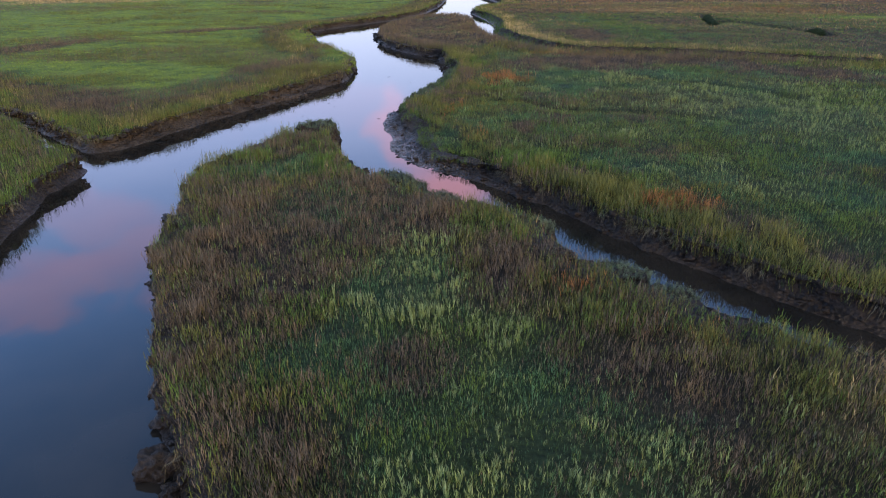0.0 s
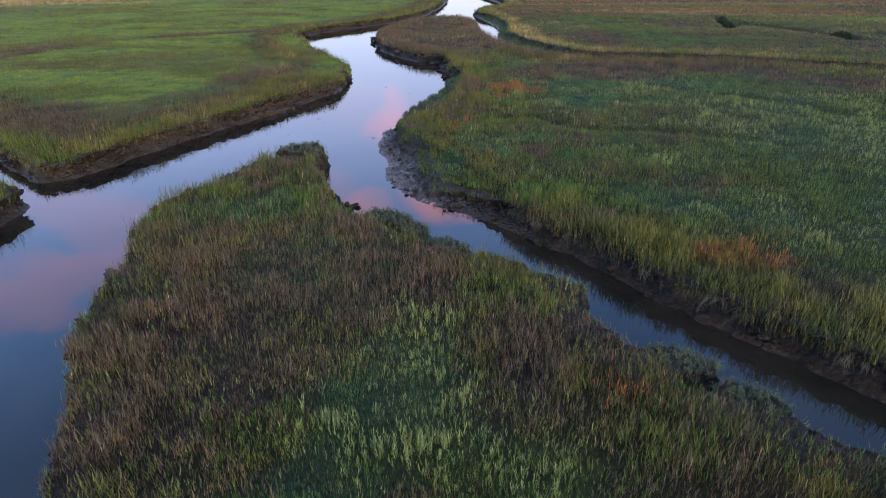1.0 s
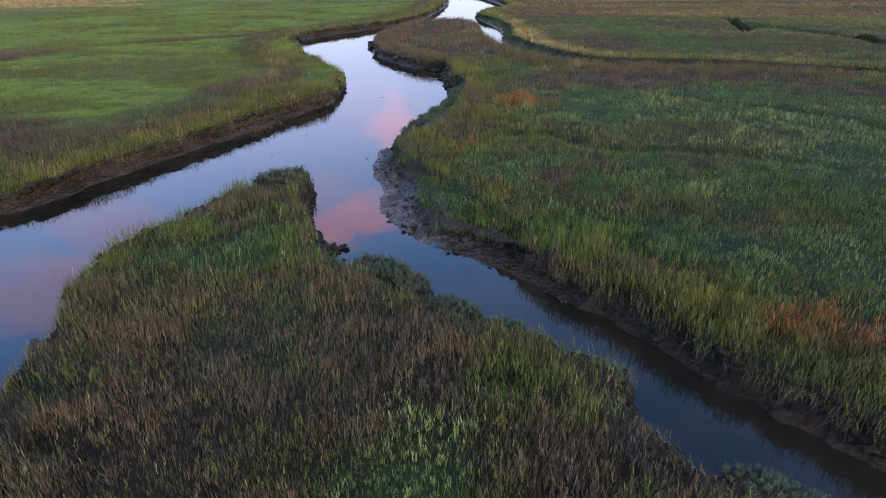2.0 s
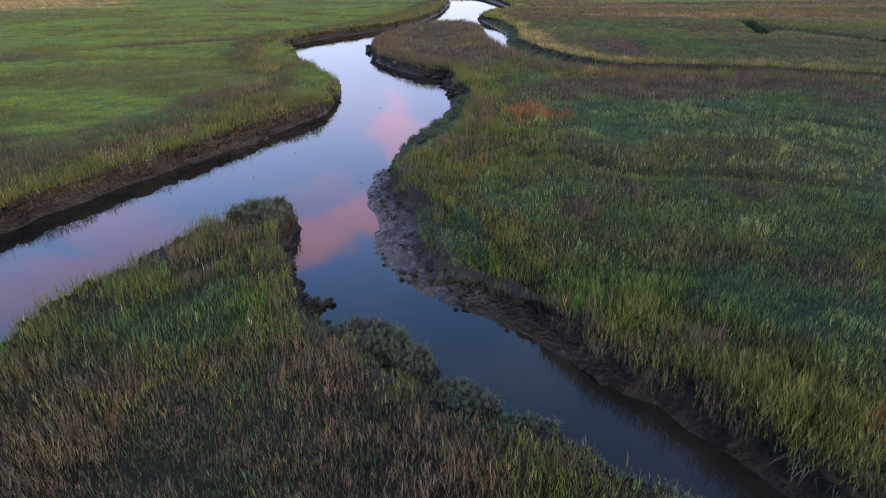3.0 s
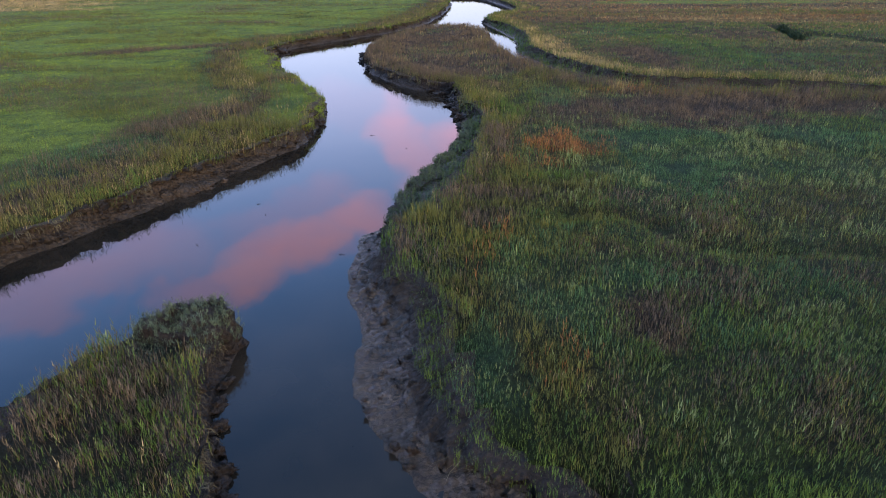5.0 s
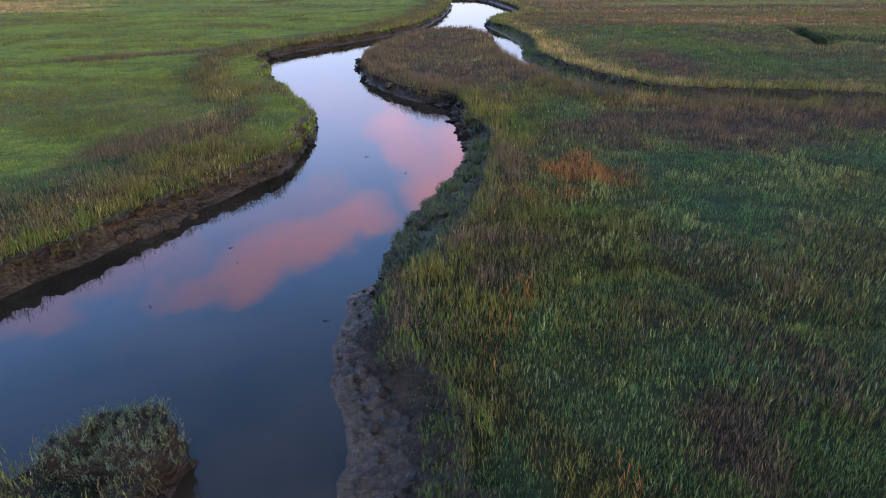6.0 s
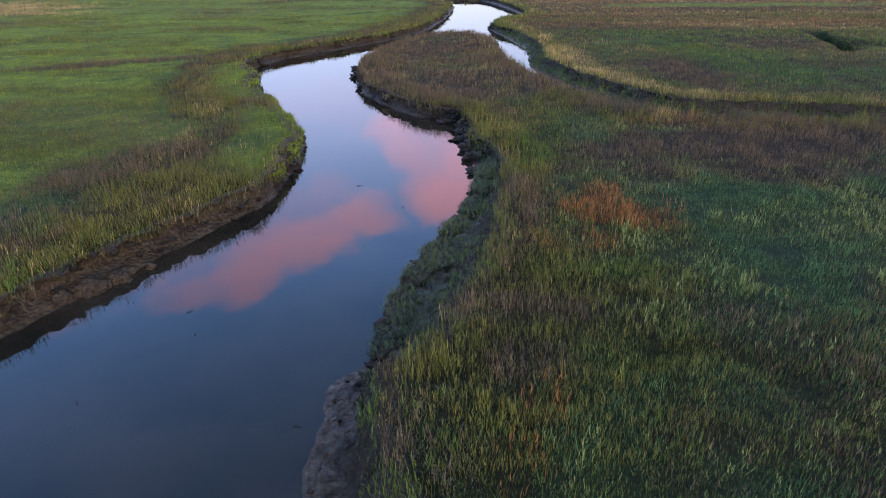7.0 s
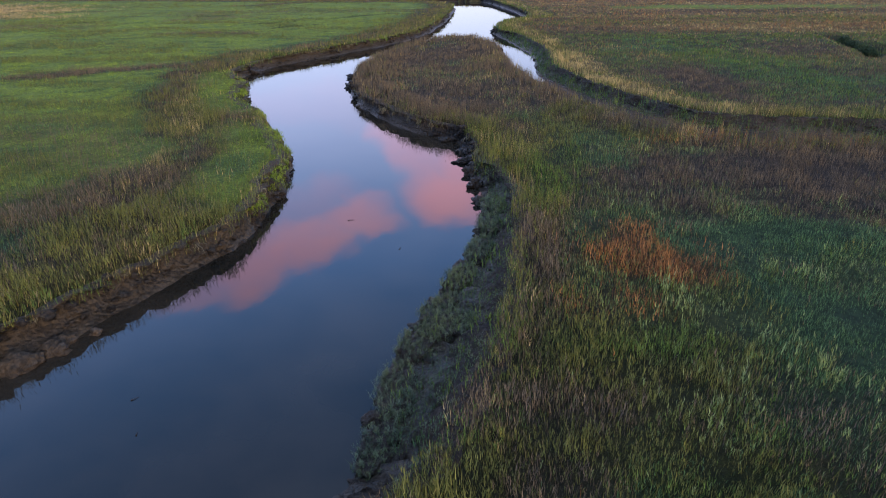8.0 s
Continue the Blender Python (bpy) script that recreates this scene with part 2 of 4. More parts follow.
def nearest_shore(x, y):
    """Distance to the nearest shore, with that shore's setback and lip height."""
    dist, which = np.full(len(x), 1e9), np.zeros(len(x), int)
    cell = 12.0
    order = np.floor(x / cell) * 100003 + np.floor(y / cell)
    idx = np.argsort(order, kind="stable")
    cuts = np.r_[0, np.nonzero(np.diff(order[idx]))[0] + 1, len(x)]
    for a, b in zip(cuts[:-1], cuts[1:]):
        ids = idx[a:b]
        cx, cy = x[ids].mean(), y[ids].mean()
        reach = np.hypot(x[ids] - cx, y[ids] - cy).max()
        dc = np.hypot(ALL[:, 0] - cx, ALL[:, 1] - cy)
        near = np.nonzero(dc < dc.min() + 2 * reach + 0.5)[0]
        for c in range(0, len(ids), 3000):
            sub = ids[c:c + 3000]
            d2 = (x[sub, None] - ALL[near, 0]) ** 2 + (y[sub, None] - ALL[near, 1]) ** 2
            k = d2.argmin(1)
            dist[sub], which[sub] = np.sqrt(d2[np.arange(len(sub)), k]), near[k]
    return dist, ALL[which, 2], ALL[which, 3]


LAND_NAMES = list(LANDS)


def survey(x, y):
    """Which land (-1 for water), distance inland from the shore (negative over water), setback, lip height."""
    land = np.full(len(x), -1)
    for i, n in enumerate(LAND_NAMES):
        land[inside(POLYGONS[n], x, y)] = i
    d, setback, lip = nearest_shore(x, y)
    return land, np.where(land >= 0, d, -d), setback, lip


# shallow swales that wind through the marsh
SWALES = [
    [(1.2, 47.6), (3.9, 48.4), (5.2, 47.6), (5.9, 46), (8, 45.3), (12, 45.6), (18, 43)],
    [(12, 62), (16, 58), (21, 55), (26, 49)],
    [(39, 120), (37.6, 113), (36.5, 107), (34, 102)], [(38, 111), (45.8, 97), (46, 90)],
]


# foot of the small scarp between the shelf and the marsh
SCARP = [(-4.6, 45.4), (-3.7, 44.1), (-2.1, 41.6), (-.4, 39.1), (.9, 37.1), (1.7, 35.7), (2.3, 34.3), (2.7, 33.0)]


def shelf(x, y):
    """1 on the low shelf west of the scarp, 0 on the marsh."""
    x, y = np.asarray(x, float), np.asarray(y, float)
    low = np.zeros(x.shape)
    near = (x > -6) & (x < 4) & (y > 32) & (y < 47)
    if near.any():
        p = smooth_line([(*q, 0) for q in SCARP], lambda a, b: .2)[:, :2]
        d = np.gradient(p, axis=0)
        d /= np.linalg.norm(d, axis=1)[:, None]
        dx, dy = x[near][:, None] - p[:, 0], y[near][:, None] - p[:, 1]
        k = (dx**2 + dy**2).argmin(1)
        r = np.arange(len(k))
        side = d[k, 0] * dy[r, k] - d[k, 1] * dx[r, k]
        low[near] = step(-side, -.05, .22) * step(y[near], 45.2, 43.5) * step(y[near], 33.2, 34.4)
    return low


def plateau(x, y):
    z = 0.88 + 0.10 * fnoise(x * 0.09, y * 0.09, 5, 3) + 0.05 * fnoise(x * 0.5, y * 0.5, 6, 2)
    # low green shelf behind the mud spit
    z = z - .18 * shelf(x, y)
    for line in SWALES:
        pts = smooth_line([(*p, 0) for p in line], lambda a, b: 0.5)
        box = (x > pts[:, 0].min() - 4) & (x < pts[:, 0].max() + 4) & (y > pts[:, 1].min() - 4) & (y < pts[:, 1].max() + 4)
        if box.any():
            d = np.sqrt(((x[box, None] - pts[:, 0]) ** 2 + (y[box, None] - pts[:, 1]) ** 2).min(1))
            z[box] -= (0.30 if line[0][0] < 30 else 0.8) * np.exp(-((d / 0.5) ** 2) if line[0][0] < 30 else -((d / 1.1) ** 2))
    return z


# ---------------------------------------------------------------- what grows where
FLOOR_SHADE = np.array((.23, .18, .18, .32, .45, .28, .32, .76, .20, .4))  # share of plant colour kept on the floor; low values paint shade between stems
SPECIES = ["russet_grass", "olive_grass", "green_grass", "pickleweed", "straw_grass", "orange_grass", "leafy_herb", "meadow_turf", "grey_saltbush", "dark_sedge"]
TINT = np.array([(.108, .079, .053), (.106, .108, .028), (.080, .120, .024), (.062, .122, .051), (.300, .220, .096),
                 (.220, .092, .032), (.142, .178, .060), (.152, .204, .030), (.090, .112, .072), (.030, .036, .018)])
# soft patches: x, y, radius across, radius along, turn, species, weight
PATCHES = []
PATCHES += [
    (-.4, 58.5, 1.3, 3.2, 5, 0, 1.8), (-.2, 53.5, 1.2, 1.6, 0, 0, 1), (2.8, 58, 2.7, 2.5, 0, 5, 2.2), (2.6, 58, 1.2, 1.2, 0, 5, 1.2), (1.5, 54.5, 1.6, 1.2, 0, 5, 1),
    (10.2, 28.3, 1.5, 1.1, 0, 5, 1.6), (4.7, 20.7, 1, 1.5, 20, 4, .3), (4.7, 20.7, 1.6, 2.2, 20, 1, 2), (12, 15.8, 2.5, 2, 0, 4, .5), (4.5, 20.9, .6, .8, 0, 5, .5),
    (6, 59.5, 2.2, 2.2, 0, 3, 3), (11, 66.5, 9, 5.5, -8, 0, 4), (1.2, 67, 1.6, 4.5, 8, 2, 1.4), (12, 72, 8, 1.5, 0, 5, .4),
]
PATCHES += [
    (20, 68, 9, 3.6, 0, 0, 3.6), (30, 62, 9, 3.2, 28, 0, 3.4), (22, 47, 10, 9, 0, 6, 2), (16, 38, 5, 7, -40, 2, 1.2), (27, 52, 6, 5, 0, 2, 1.2),
    (-37, 93.5, 10, 2, -31, 0, 3), (-51, 75, 2.8, 10, 21, 0, 3), (-28, 46, 5, 3.5, 30, 0, 2.2), (-23.5, 50, 2, 6, 25, 0, 1.4), (-41, 123.2, 9, 1.8, 0, 0, 2.6),
    (-50, 181, 12, 3, -40, 0, 2.6), (-68, 138.6, 2.6, .8, -30, 9, 3), (-35.5, 137.4, 4.5, .7, -44, 9, 2.4), (-31, 132, 4, .6, -40, 9, 2),
]
PATCHES += [
    (-84, 160, 8, 1.2, -30, 9, 2.4), (-52, 150, 5, .8, -20, 9, 2), (-24, 150, 6, .9, -45, 9, 2), (-25, 112, 1.6, 9, 40, 3, 1.6), (-6, 84, 5, 8, -30, 0, 2.5),
    (-8, 103, 5, 12, 10, 0, 3.2), (-.8, 19.6, 2.4, 3.4, -15, 3, 2.8), (-.8, 18.8, 2.4, 2.8, 0, 6, 2), (1.7, 17.8, 2, 1.8, 0, 2, 1.4), (1.7, 17.8, 1.8, 1.5, 0, 6, 1.6),
    (1.8, 13.8, 4.2, 3.6, 0, 3, 3.4), (2.6, 13, 4, 3.2, 0, 6, 1.8), (-2.4, 13.2, 1.8, 1, 30, 0, 2.4), (.5, 15.5, 4.5, 3.5, 0, 2, 1.2),
]
PATCHES += [
    (-2.5, 16.5, 2, 1.4, 0, 3, 2.4), (-6, 25, 5.5, 5, -20, 0, 2.6), (-5, 26.5, 3.4, 3.4, 0, 3, .9), (12, 22.8, 1.6, 3.6, -45, 1, 1.4), (9.6, 25.4, 1.1, 3.2, -45, 3, 1),
    (1.4, 44, 1.8, 4.2, 5, 1, 1.5), (2.2, 41.6, 1.8, 2.4, 0, 6, .9), (5.2, 36.6, 1.5, 2, -40, 6, .8), (2.3, 22, 1.6, 2, -30, 0, 2.4), (-7, 19, 3, 3.5, 0, 0, 2),
    (-1, 26.5, 3.5, 1.8, -30, 0, 1.3), (-8, 36.5, 1.8, 3, 0, 0, .9), (-9.5, 34, 2.5, 2, 0, 0, .8), (-8.7, 39.7, 1.7, 1.5, 0, 8, 4),
]
PATCHES += [
    (-118, 162, 32, 20, 0, 4, 3.5), (-95, 150, 20, 5, 0, 4, 2), (-9, 33, 3, 3, 0, 2, .5), (.2, 36.4, 1.1, 1.6, -20, 3, 3.4), (.1, 35.9, 1.4, 1.2, -10, 2, 4),
    (-1, 38.9, .9, 2.4, 30, 3, 3.4), (-.3, 37.6, .7, 1, 0, 6, .8), (5.5, 34, 1.8, 3.4, -45, 2, .9), (4.6, 34.6, 1, 1.6, -45, 6, .9), (6.2, 38.6, 2.2, 1.6, -20, 0, 1.8),
    (8.8, 40.5, 1.8, 2.2, 0, 6, 1.2), (3.8, 39.9, .8, .8, 0, 0, 3), (3.8, 39.8, .5, .5, 0, 4, 1.6), (-2.4, 43.5, 1.2, 3.2, 0, 2, 1),
]
PATCHES += [
    (-1.4, 44.5, 1.4, 3.4, 0, 1, 1.6), (-2.6, 44.5, 1.2, 3, 0, 8, 1), (6.5, 42.5, 3, 2.5, 20, 0, 1.6), (3.5, 45.5, 2.2, 1.2, 0, 0, 1.2), (-.5, 45, .9, 2.5, 10, 5, .35),
    (1.2, 38.5, .9, 1.2, 20, 5, .5), (1.4, 49.6, 2.6, 1.8, 0, 1, 2), (2.2, 47.2, 3, 1.8, 0, 1, 1.4), (4.6, 47, 2.4, 1.2, 0, 3, 1.6), (-.6, 47.6, 1.3, 1, 0, 0, 1.6),
    (3, 50.6, 2.2, 1.4, 0, 6, .8), (3, 33.4, 1, 1.6, -45, 2, 1.2), (1.3, 36, .7, 2, -15, 1, 2.2), (.1, 40, .8, 2.4, -25, 1, 2.2),
]
PATCHES += [
    (.3, 39.5, .6, 2.2, -25, 4, .3), (66, 118, 16, 4, 0, 7, 3), (1.3, 52, 1.2, 1, 0, 5, .6), (7.2, 52.5, 2.4, 3.8, 0, 3, 3), (2.2, 51.8, 2.6, 2.6, 0, 1, 2.4),
    (3.2, 53.2, 2.2, 2, 0, 6, 1.2), (10, 56.5, 2.5, 1.6, 0, 6, 1.2), (12.5, 50, 2.5, 3, 0, 1, 2), (-.3, 69.3, .8, 2, 0, 1, 1), (20, 45.8, 1.6, 1, 0, 3, 3),
    (21.4, 35.6, 2, 1.2, 0, 3, 3), (8.8, 17, 2.5, 1.6, -20, 1, 2.5), (8, 17.6, 1.2, .8, 0, 4, .8), (9, 37, 3, 4, -40, 0, 1.2),
]
PATCHES += [
    (2.5, 77, 2, 6, 10, 1, 2), (.3, 71, 1.2, 3.5, 5, 1, 1.3), (.3, 71, .8, 3, 5, 4, .35), (1.2, 68, 1.5, 2.5, 10, 2, 1.6), (4.5, 104, 2, 9, -6, 4, 1.3),
    (8.2, 87.5, 1.6, 7, -26, 4, 1.3), (14, 80, 7, 1.6, 3, 4, .9), (30, 77, 10, 1.6, 10, 4, .8), (22, 79.5, 9, 1.5, 5, 1, 1.6), (26, 90, 9, 4, 10, 3, 2),
    (16, 92, 7, 5, 20, 0, 2.6), (22, 104, 10, 7, 10, 2, 1.6), (-16, 60.5, 2, 3.5, 30, 1, 2), (-19.8, 74, 2.2, 8, -24, 1, 2.2),
]
PATCHES += [
    (-18.2, 66, 1.4, 5, -6, 1, 1.6), (-18.4, 66, 1, 5, -8, 4, .8), (-20.6, 75, 1.2, 7, -24, 4, .8), (-13.8, 66, 2.3, 5.5, -4, 7, 2.6), (-16.2, 73, 2.5, 4.8, -25, 7, 2.6),
    (-20.2, 82, 2.5, 6.5, -28, 7, 2.6), (-24.5, 91, 2.4, 5, -20, 7, 2.5), (-14.2, 67, 1.2, 1.6, 0, 3, 1.6), (-15.6, 71.5, 1.4, 1.2, 0, 2, 1.4), (-18.5, 79, 1.2, 2, -20, 3, 1.4),
    (-19.5, 62, 3, 5, 30, 0, 2.4), (-21, 55, 2.5, 5, 40, 3, 1.5), (-.9, 22.2, 1.2, 1.6, 0, 6, 1.8), (.3, 20, 1.2, 1.6, 20, 6, 1.4),
]
PATCHES += [
    (2.4, 17.4, 1.4, 2, 35, 6, 1.4), (-2, 17.4, 1.6, 1.2, 0, 3, 2), (3.6, 15.6, 1.6, 1.2, 20, 3, 1.6), (-3.6, 18.6, .9, 1.8, 35, 2, 1.6), (-.2, 16.2, 1.4, 1.4, 0, 0, 2.2),
    (-1.8, 19.2, 1.2, 1.6, 0, 3, 2), (2.4, 21.5, 1, 2.6, 30, 0, 2.6), (4.7, 21.2, 1.1, 1.6, 30, 5, .7), (7.6, 18.2, 1.4, 1.2, 30, 5, .6), (-7.8, 34.9, 1.6, 2.6, 20, 2, .8),
    (6.2, 16.2, 2.6, 1.8, 10, 0, 2.4), (-8.7, 31.8, 2.4, 1.6, 0, 3, 1.8), (-9.5, 36, 1.6, 1.8, 0, 0, 1.2), (-5.6, 32, 1.2, 1.6, 20, 2, 1.6),
]
PATCHES += [
    (4.4, 34.9, 2, 2.6, 42, 2, 2.6), (4, 35.2, 1.2, 1.8, 42, 6, 1), (8.2, 34.2, 1.7, 2.2, 0, 3, 2.6), (6.2, 36.8, 1, 1, 0, 0, 2), (3.6, 41, 1.6, 1.9, 0, 0, 3.3),
    (1, 39.2, .8, 2.2, -30, 1, 2), (1.7, 52.4, 2.7, 1.4, 0, 1, 2.6), (2, 52.6, 2.3, 1, 0, 2, 1.4), (.2, 50.2, 1.6, .9, 0, 0, 1.4), (1.8, 55.3, .9, .7, 0, 5, 1),
    (-.3, 56.6, .8, 1.4, 0, 0, 2), (8.6, 53.6, 3, 3.4, 0, 3, 2.8), (10.5, 57, 3.2, 1.6, 0, 6, 1.6), (12, 62.5, 4.5, 2.2, 0, 0, 2.4),
]
PATCHES += [
    (4.6, 112, 1.3, 7, 10, 4, 1.6), (6.6, 99, 1.3, 8, -6, 4, 1.5), (8.1, 87, 1.4, 6, -14, 4, 1.5), (14.5, 89, 3, 9, -12, 0, 3.2), (22.5, 92, 5, 10, -8, 3, 1.8),
    (22.5, 92, 4, 9, -8, 2, 1.4), (15, 112, 5, 7, 0, 3, 1.6), (31, 108, 7, 7, 0, 0, 2.6), (25, 131, 15, 2.6, 8, 4, 1.2), (46, 124, 14, 2, 4, 4, 1),
    (30, 142, 22, 3, 4, 0, 2.2), (50, 150, 24, 3, 0, 4, 1.1), (48, 168, 36, 5.5, 0, 7, 3),
]


def growth(x, y, land, inland, setback):
    """Weights of the species at each place."""
    w = np.zeros((len(SPECIES), len(x)))
    big, mid, fine = fnoise(x * 0.06, y * 0.06, 11, 3), fnoise(x * 0.22, y * 0.22, 12, 3), fnoise(x * 0.7, y * 0.7, 13, 3)
    band = fnoise(x * 0.022, y * 0.075, 14, 3)
    rim = step(inland + 1.2 * mid, np.where(land == 0, 4.5, 6.5), np.where(land == 0, 1.8, 3.0))
    isw, issw, isp, ise, isn = (land == i for i in range(5))
    far = step(y, 95, 150)
    # tall grass along every shore
    edge = np.select([isp, isw], [.32, .0], 1.0)
    for s, base in ((0, .40), (1, .75), (2, .45), (4, .10)):
        w[s] += rim * edge * base * np.where(ise & (s == 2), .4, 1) * np.where(ise & (s == 4), np.where(y > 36, .9, .12), 1) * np.clip(0.8 + 2.6 * fnoise(x * 0.42, y * 0.42, 20 + s, 3), 0.03, 2.6)
    inner = 1 - rim
    # west: olive rim, russet belt, blue-green fringe, then low green turf with a russet streak
    u = inland + 1.6 * mid + .6 * fine
    w[1] += isw * step(u, 3.6, 2.0) * 1.0
    w[2] += isw * step(u, 2.6, 1.0) * 1.3 * np.clip(.5 + 1.5 * fine, 0, 1.5)
    w[4] += isw * step(u, 4.5, 2.0) * .18
    w[0] += isw * step(u, 1.6, 2.8) * step(u, 7.0, 4.8) * .85
    w[1] += isw * step(u, 1.6, 2.8) * step(u, 7.0, 4.8) * .45
    w[3] += isw * step(u, 4.6, 6.0) * step(u, 9.0, 7.0) * .7
    w[7] += isw * step(u, 5.8, 8.0) * 2.6
    w[0] += isw * inner * .9 * step(band, .32, .55)
    w[3] += isw * inner * 1.6 * step(fnoise(x * .5, y * 1.2, 35, 3), .30, .55)
    w[1] += isw * inner * 1.3 * step(fnoise(x * .12, y * .3, 36, 3), .05, .5)
    w[1] += isw * far * .5 * step(-band, 0, .4)
    # southwest islet and the point
    w[2] += issw * 1.6
    w[0] += issw * .8
    ridge = step(y + 2 * mid, 32, 24)
    w[0] += isp * np.clip(1.0 + 1.1 * mid, .15, 2) * (.60 + .62 * ridge)
    w[1] += isp * .45 * np.clip(.6 + fine, 0, 1.5)
    w[2] += isp * .42 * np.clip(.5 + fine, 0, 1.5)
    w[6] += isp * .14
    w[3] += isp * .80 * step(y, 23, 28) * np.clip(.6 + 1.4 * mid, 0, 1.6)
    w[4] += isp * .02
    # east: herbs and pickleweed, greener inland
    w[3] += ise * inner * 1.7 * np.clip(.8 + 1.4 * mid, .1, 2)
    w[2] += ise * inner * .95 * np.clip(.7 + 1.2 * big, .05, 2)
    w[1] += ise * inner * .75
    w[6] += ise * inner * 0.85 * np.clip(.6 + 1.5 * fine, 0, 2)
    w[0] += ise * inner * 0.90 * np.clip(.3 + 1.8 * fnoise(x * .15, y * .15, 33, 3), 0, 2)
    for k in (0, 1, 2, 3, 6):
        patchy = np.clip(1 + 2.2 * fnoise(x * .23, y * .30, 100 + k, 3), .06, 3.2)
        w[k] *= np.where(ise & (y < 76), 1 + inner * (patchy - 1), 1)
    w *= 1 - .6 * ise * step(y, 74, 84)
    w[0] += ise * step(y, 74, 84) * 3.0
    w[4] += ise * step(y, 74, 86) * .35 * np.clip(.3 + 1.5 * fine, 0, 1.5)
    # northeast: straw rim, then russet, green and blue-green bands; bare straw far behind the river
    w[4] += isn * step(inland, .6, 1.6) * (.55 * step(inland + mid, 4.5, 1.5) + .30 * step(band, .25, .5)) + isn * 2.5 * step(y, 185, 215)
    w[2] += isn * step(inland, 2.2, .8) * 1.0
    w[3] += isn * step(inland, 1.5, .6) * 1.0
    w[0] += isn * inner * (1.6 * step(-band, -.15, .3) + .8)
    gold = fnoise(x * .03, y * .10, 37, 3)
    w[4] += isn * inner * (.5 * step(gold, .0, .4) + .42 * step(y + 30 * gold, 105, 140))
    w[5] += isn * inner * .35 * step(y + 25 * gold, 100, 135)
    w[2] += isn * inner * (.55 * step(big, -.1, .4) + 1.6 * step(fnoise(x * .02, y * .16, 38, 2), .25, .5))
    w[3] += isn * inner * .8 * step(y, 135, 105)
    w[1] += isn * .35
    for px, py, rx, ry, turn, s, weight in PATCHES:
        dx, dy, c, q = x - px, y - py, math.cos(radians(turn)), math.sin(radians(turn))
        r = np.hypot((dx * c - dy * q) / rx, (dx * q + dy * c) / ry) + 0.35 * mid + .2 * fine
        m = step(r, 1.25, .45)
        w *= 1 - min(.96, 0.75 * weight / 2.5) * m
        w[s] += weight * m * .8
    # low grey plants on the benches below the lip
    bench = step(inland, setback + .25, setback - .15) * step(setback, .7, 1.0) * (1 - ise * (y < 35.5))
    w *= 1 - bench
    w[8] += bench * np.where(isn, .5, 1.0)
    w[3] += bench * np.where(isn, 1.0, .35)
    w[2] += bench * np.where(isn, .7, np.where(ise & (y < 46), 1.2, .15))
    return w / (w.sum(0) + 1e-9)


# ---------------------------------------------------------------- materials
def material(name):
    m = bpy.data.materials.new(name)
    m.use_nodes = True
    nt = m.node_tree
    return m, nt, nt.nodes["Principled BSDF"], nt.nodes.new, nt.links.new


def ramp(nt, source, stops):
    r = nt.nodes.new("ShaderNodeValToRGB")
    while len(r.color_ramp.elements) < len(stops):
        r.color_ramp.elements.new(0.5)
    for e, (p, c) in zip(r.color_ramp.elements, stops):
        e.position, e.color = p, (*c, 1)
    nt.links.new(source, r.inputs["Fac"])
    return r.outputs["Color"]


def noise_node(nt, vector, scale, detail=5, rough=0.6, kind="ShaderNodeTexNoise"):
    n = nt.nodes.new(kind)
    n.inputs["Scale"].default_value = scale
    if kind == "ShaderNodeTexNoise":
        n.inputs["Detail"].default_value, n.inputs["Roughness"].default_value = detail, rough
    nt.links.new(vector, n.inputs["Vector"])
    return n.outputs["Fac"] if kind == "ShaderNodeTexNoise" else n.outputs["Distance"]


def mixed(nt, fac, a, b, mode="MIX"):
    m = nt.nodes.new("ShaderNodeMix")
    m.data_type, m.blend_type = "RGBA", mode
    for value, socket in ((fac, 0), (a, 6), (b, 7)):
        if hasattr(value, "is_linked"):
            nt.links.new(value, m.inputs[socket])
        else:
            m.inputs[socket].default_value = value if socket == 0 else (*value, 1)
    return m.outputs[2]


def bump(nt, bsdf, height, strength, distance):
    b = nt.nodes.new("ShaderNodeBump")
    b.inputs["Strength"].default_value, b.inputs["Distance"].default_value = strength, distance
    nt.links.new(height, b.inputs["Height"])
    nt.links.new(b.outputs["Normal"], bsdf.inputs["Normal"])


def make_ground_material():
    """Marsh floor: litter and stems in the local plants' colours, darkened for shade between."""
    m, nt, bsdf, N, L = material("marsh_floor")
    at = N("ShaderNodeAttribute")
    at.attribute_name = "growth"
    geo = N("ShaderNodeNewGeometry")
    p = geo.outputs["Position"]
    fine, coarse = noise_node(nt, p, 5.5, 6, .7), noise_node(nt, p, 0.9, 5, .6)
    tone = ramp(nt, fine, [(.30, (.30, .30, .30)), (.52, (.85, .85, .85)), (.75, (1.55, 1.5, 1.4))])
    tone2 = ramp(nt, coarse, [(.3, (.72, .74, .78)), (.7, (1.25, 1.22, 1.15))])
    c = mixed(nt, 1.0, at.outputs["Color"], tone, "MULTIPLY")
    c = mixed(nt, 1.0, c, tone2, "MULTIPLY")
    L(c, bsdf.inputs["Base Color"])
    bsdf.inputs["Roughness"].default_value = .95
    bsdf.inputs["Specular IOR Level"].default_value = .15
    bump(nt, bsdf, fine, 1.0, .25)
    return m


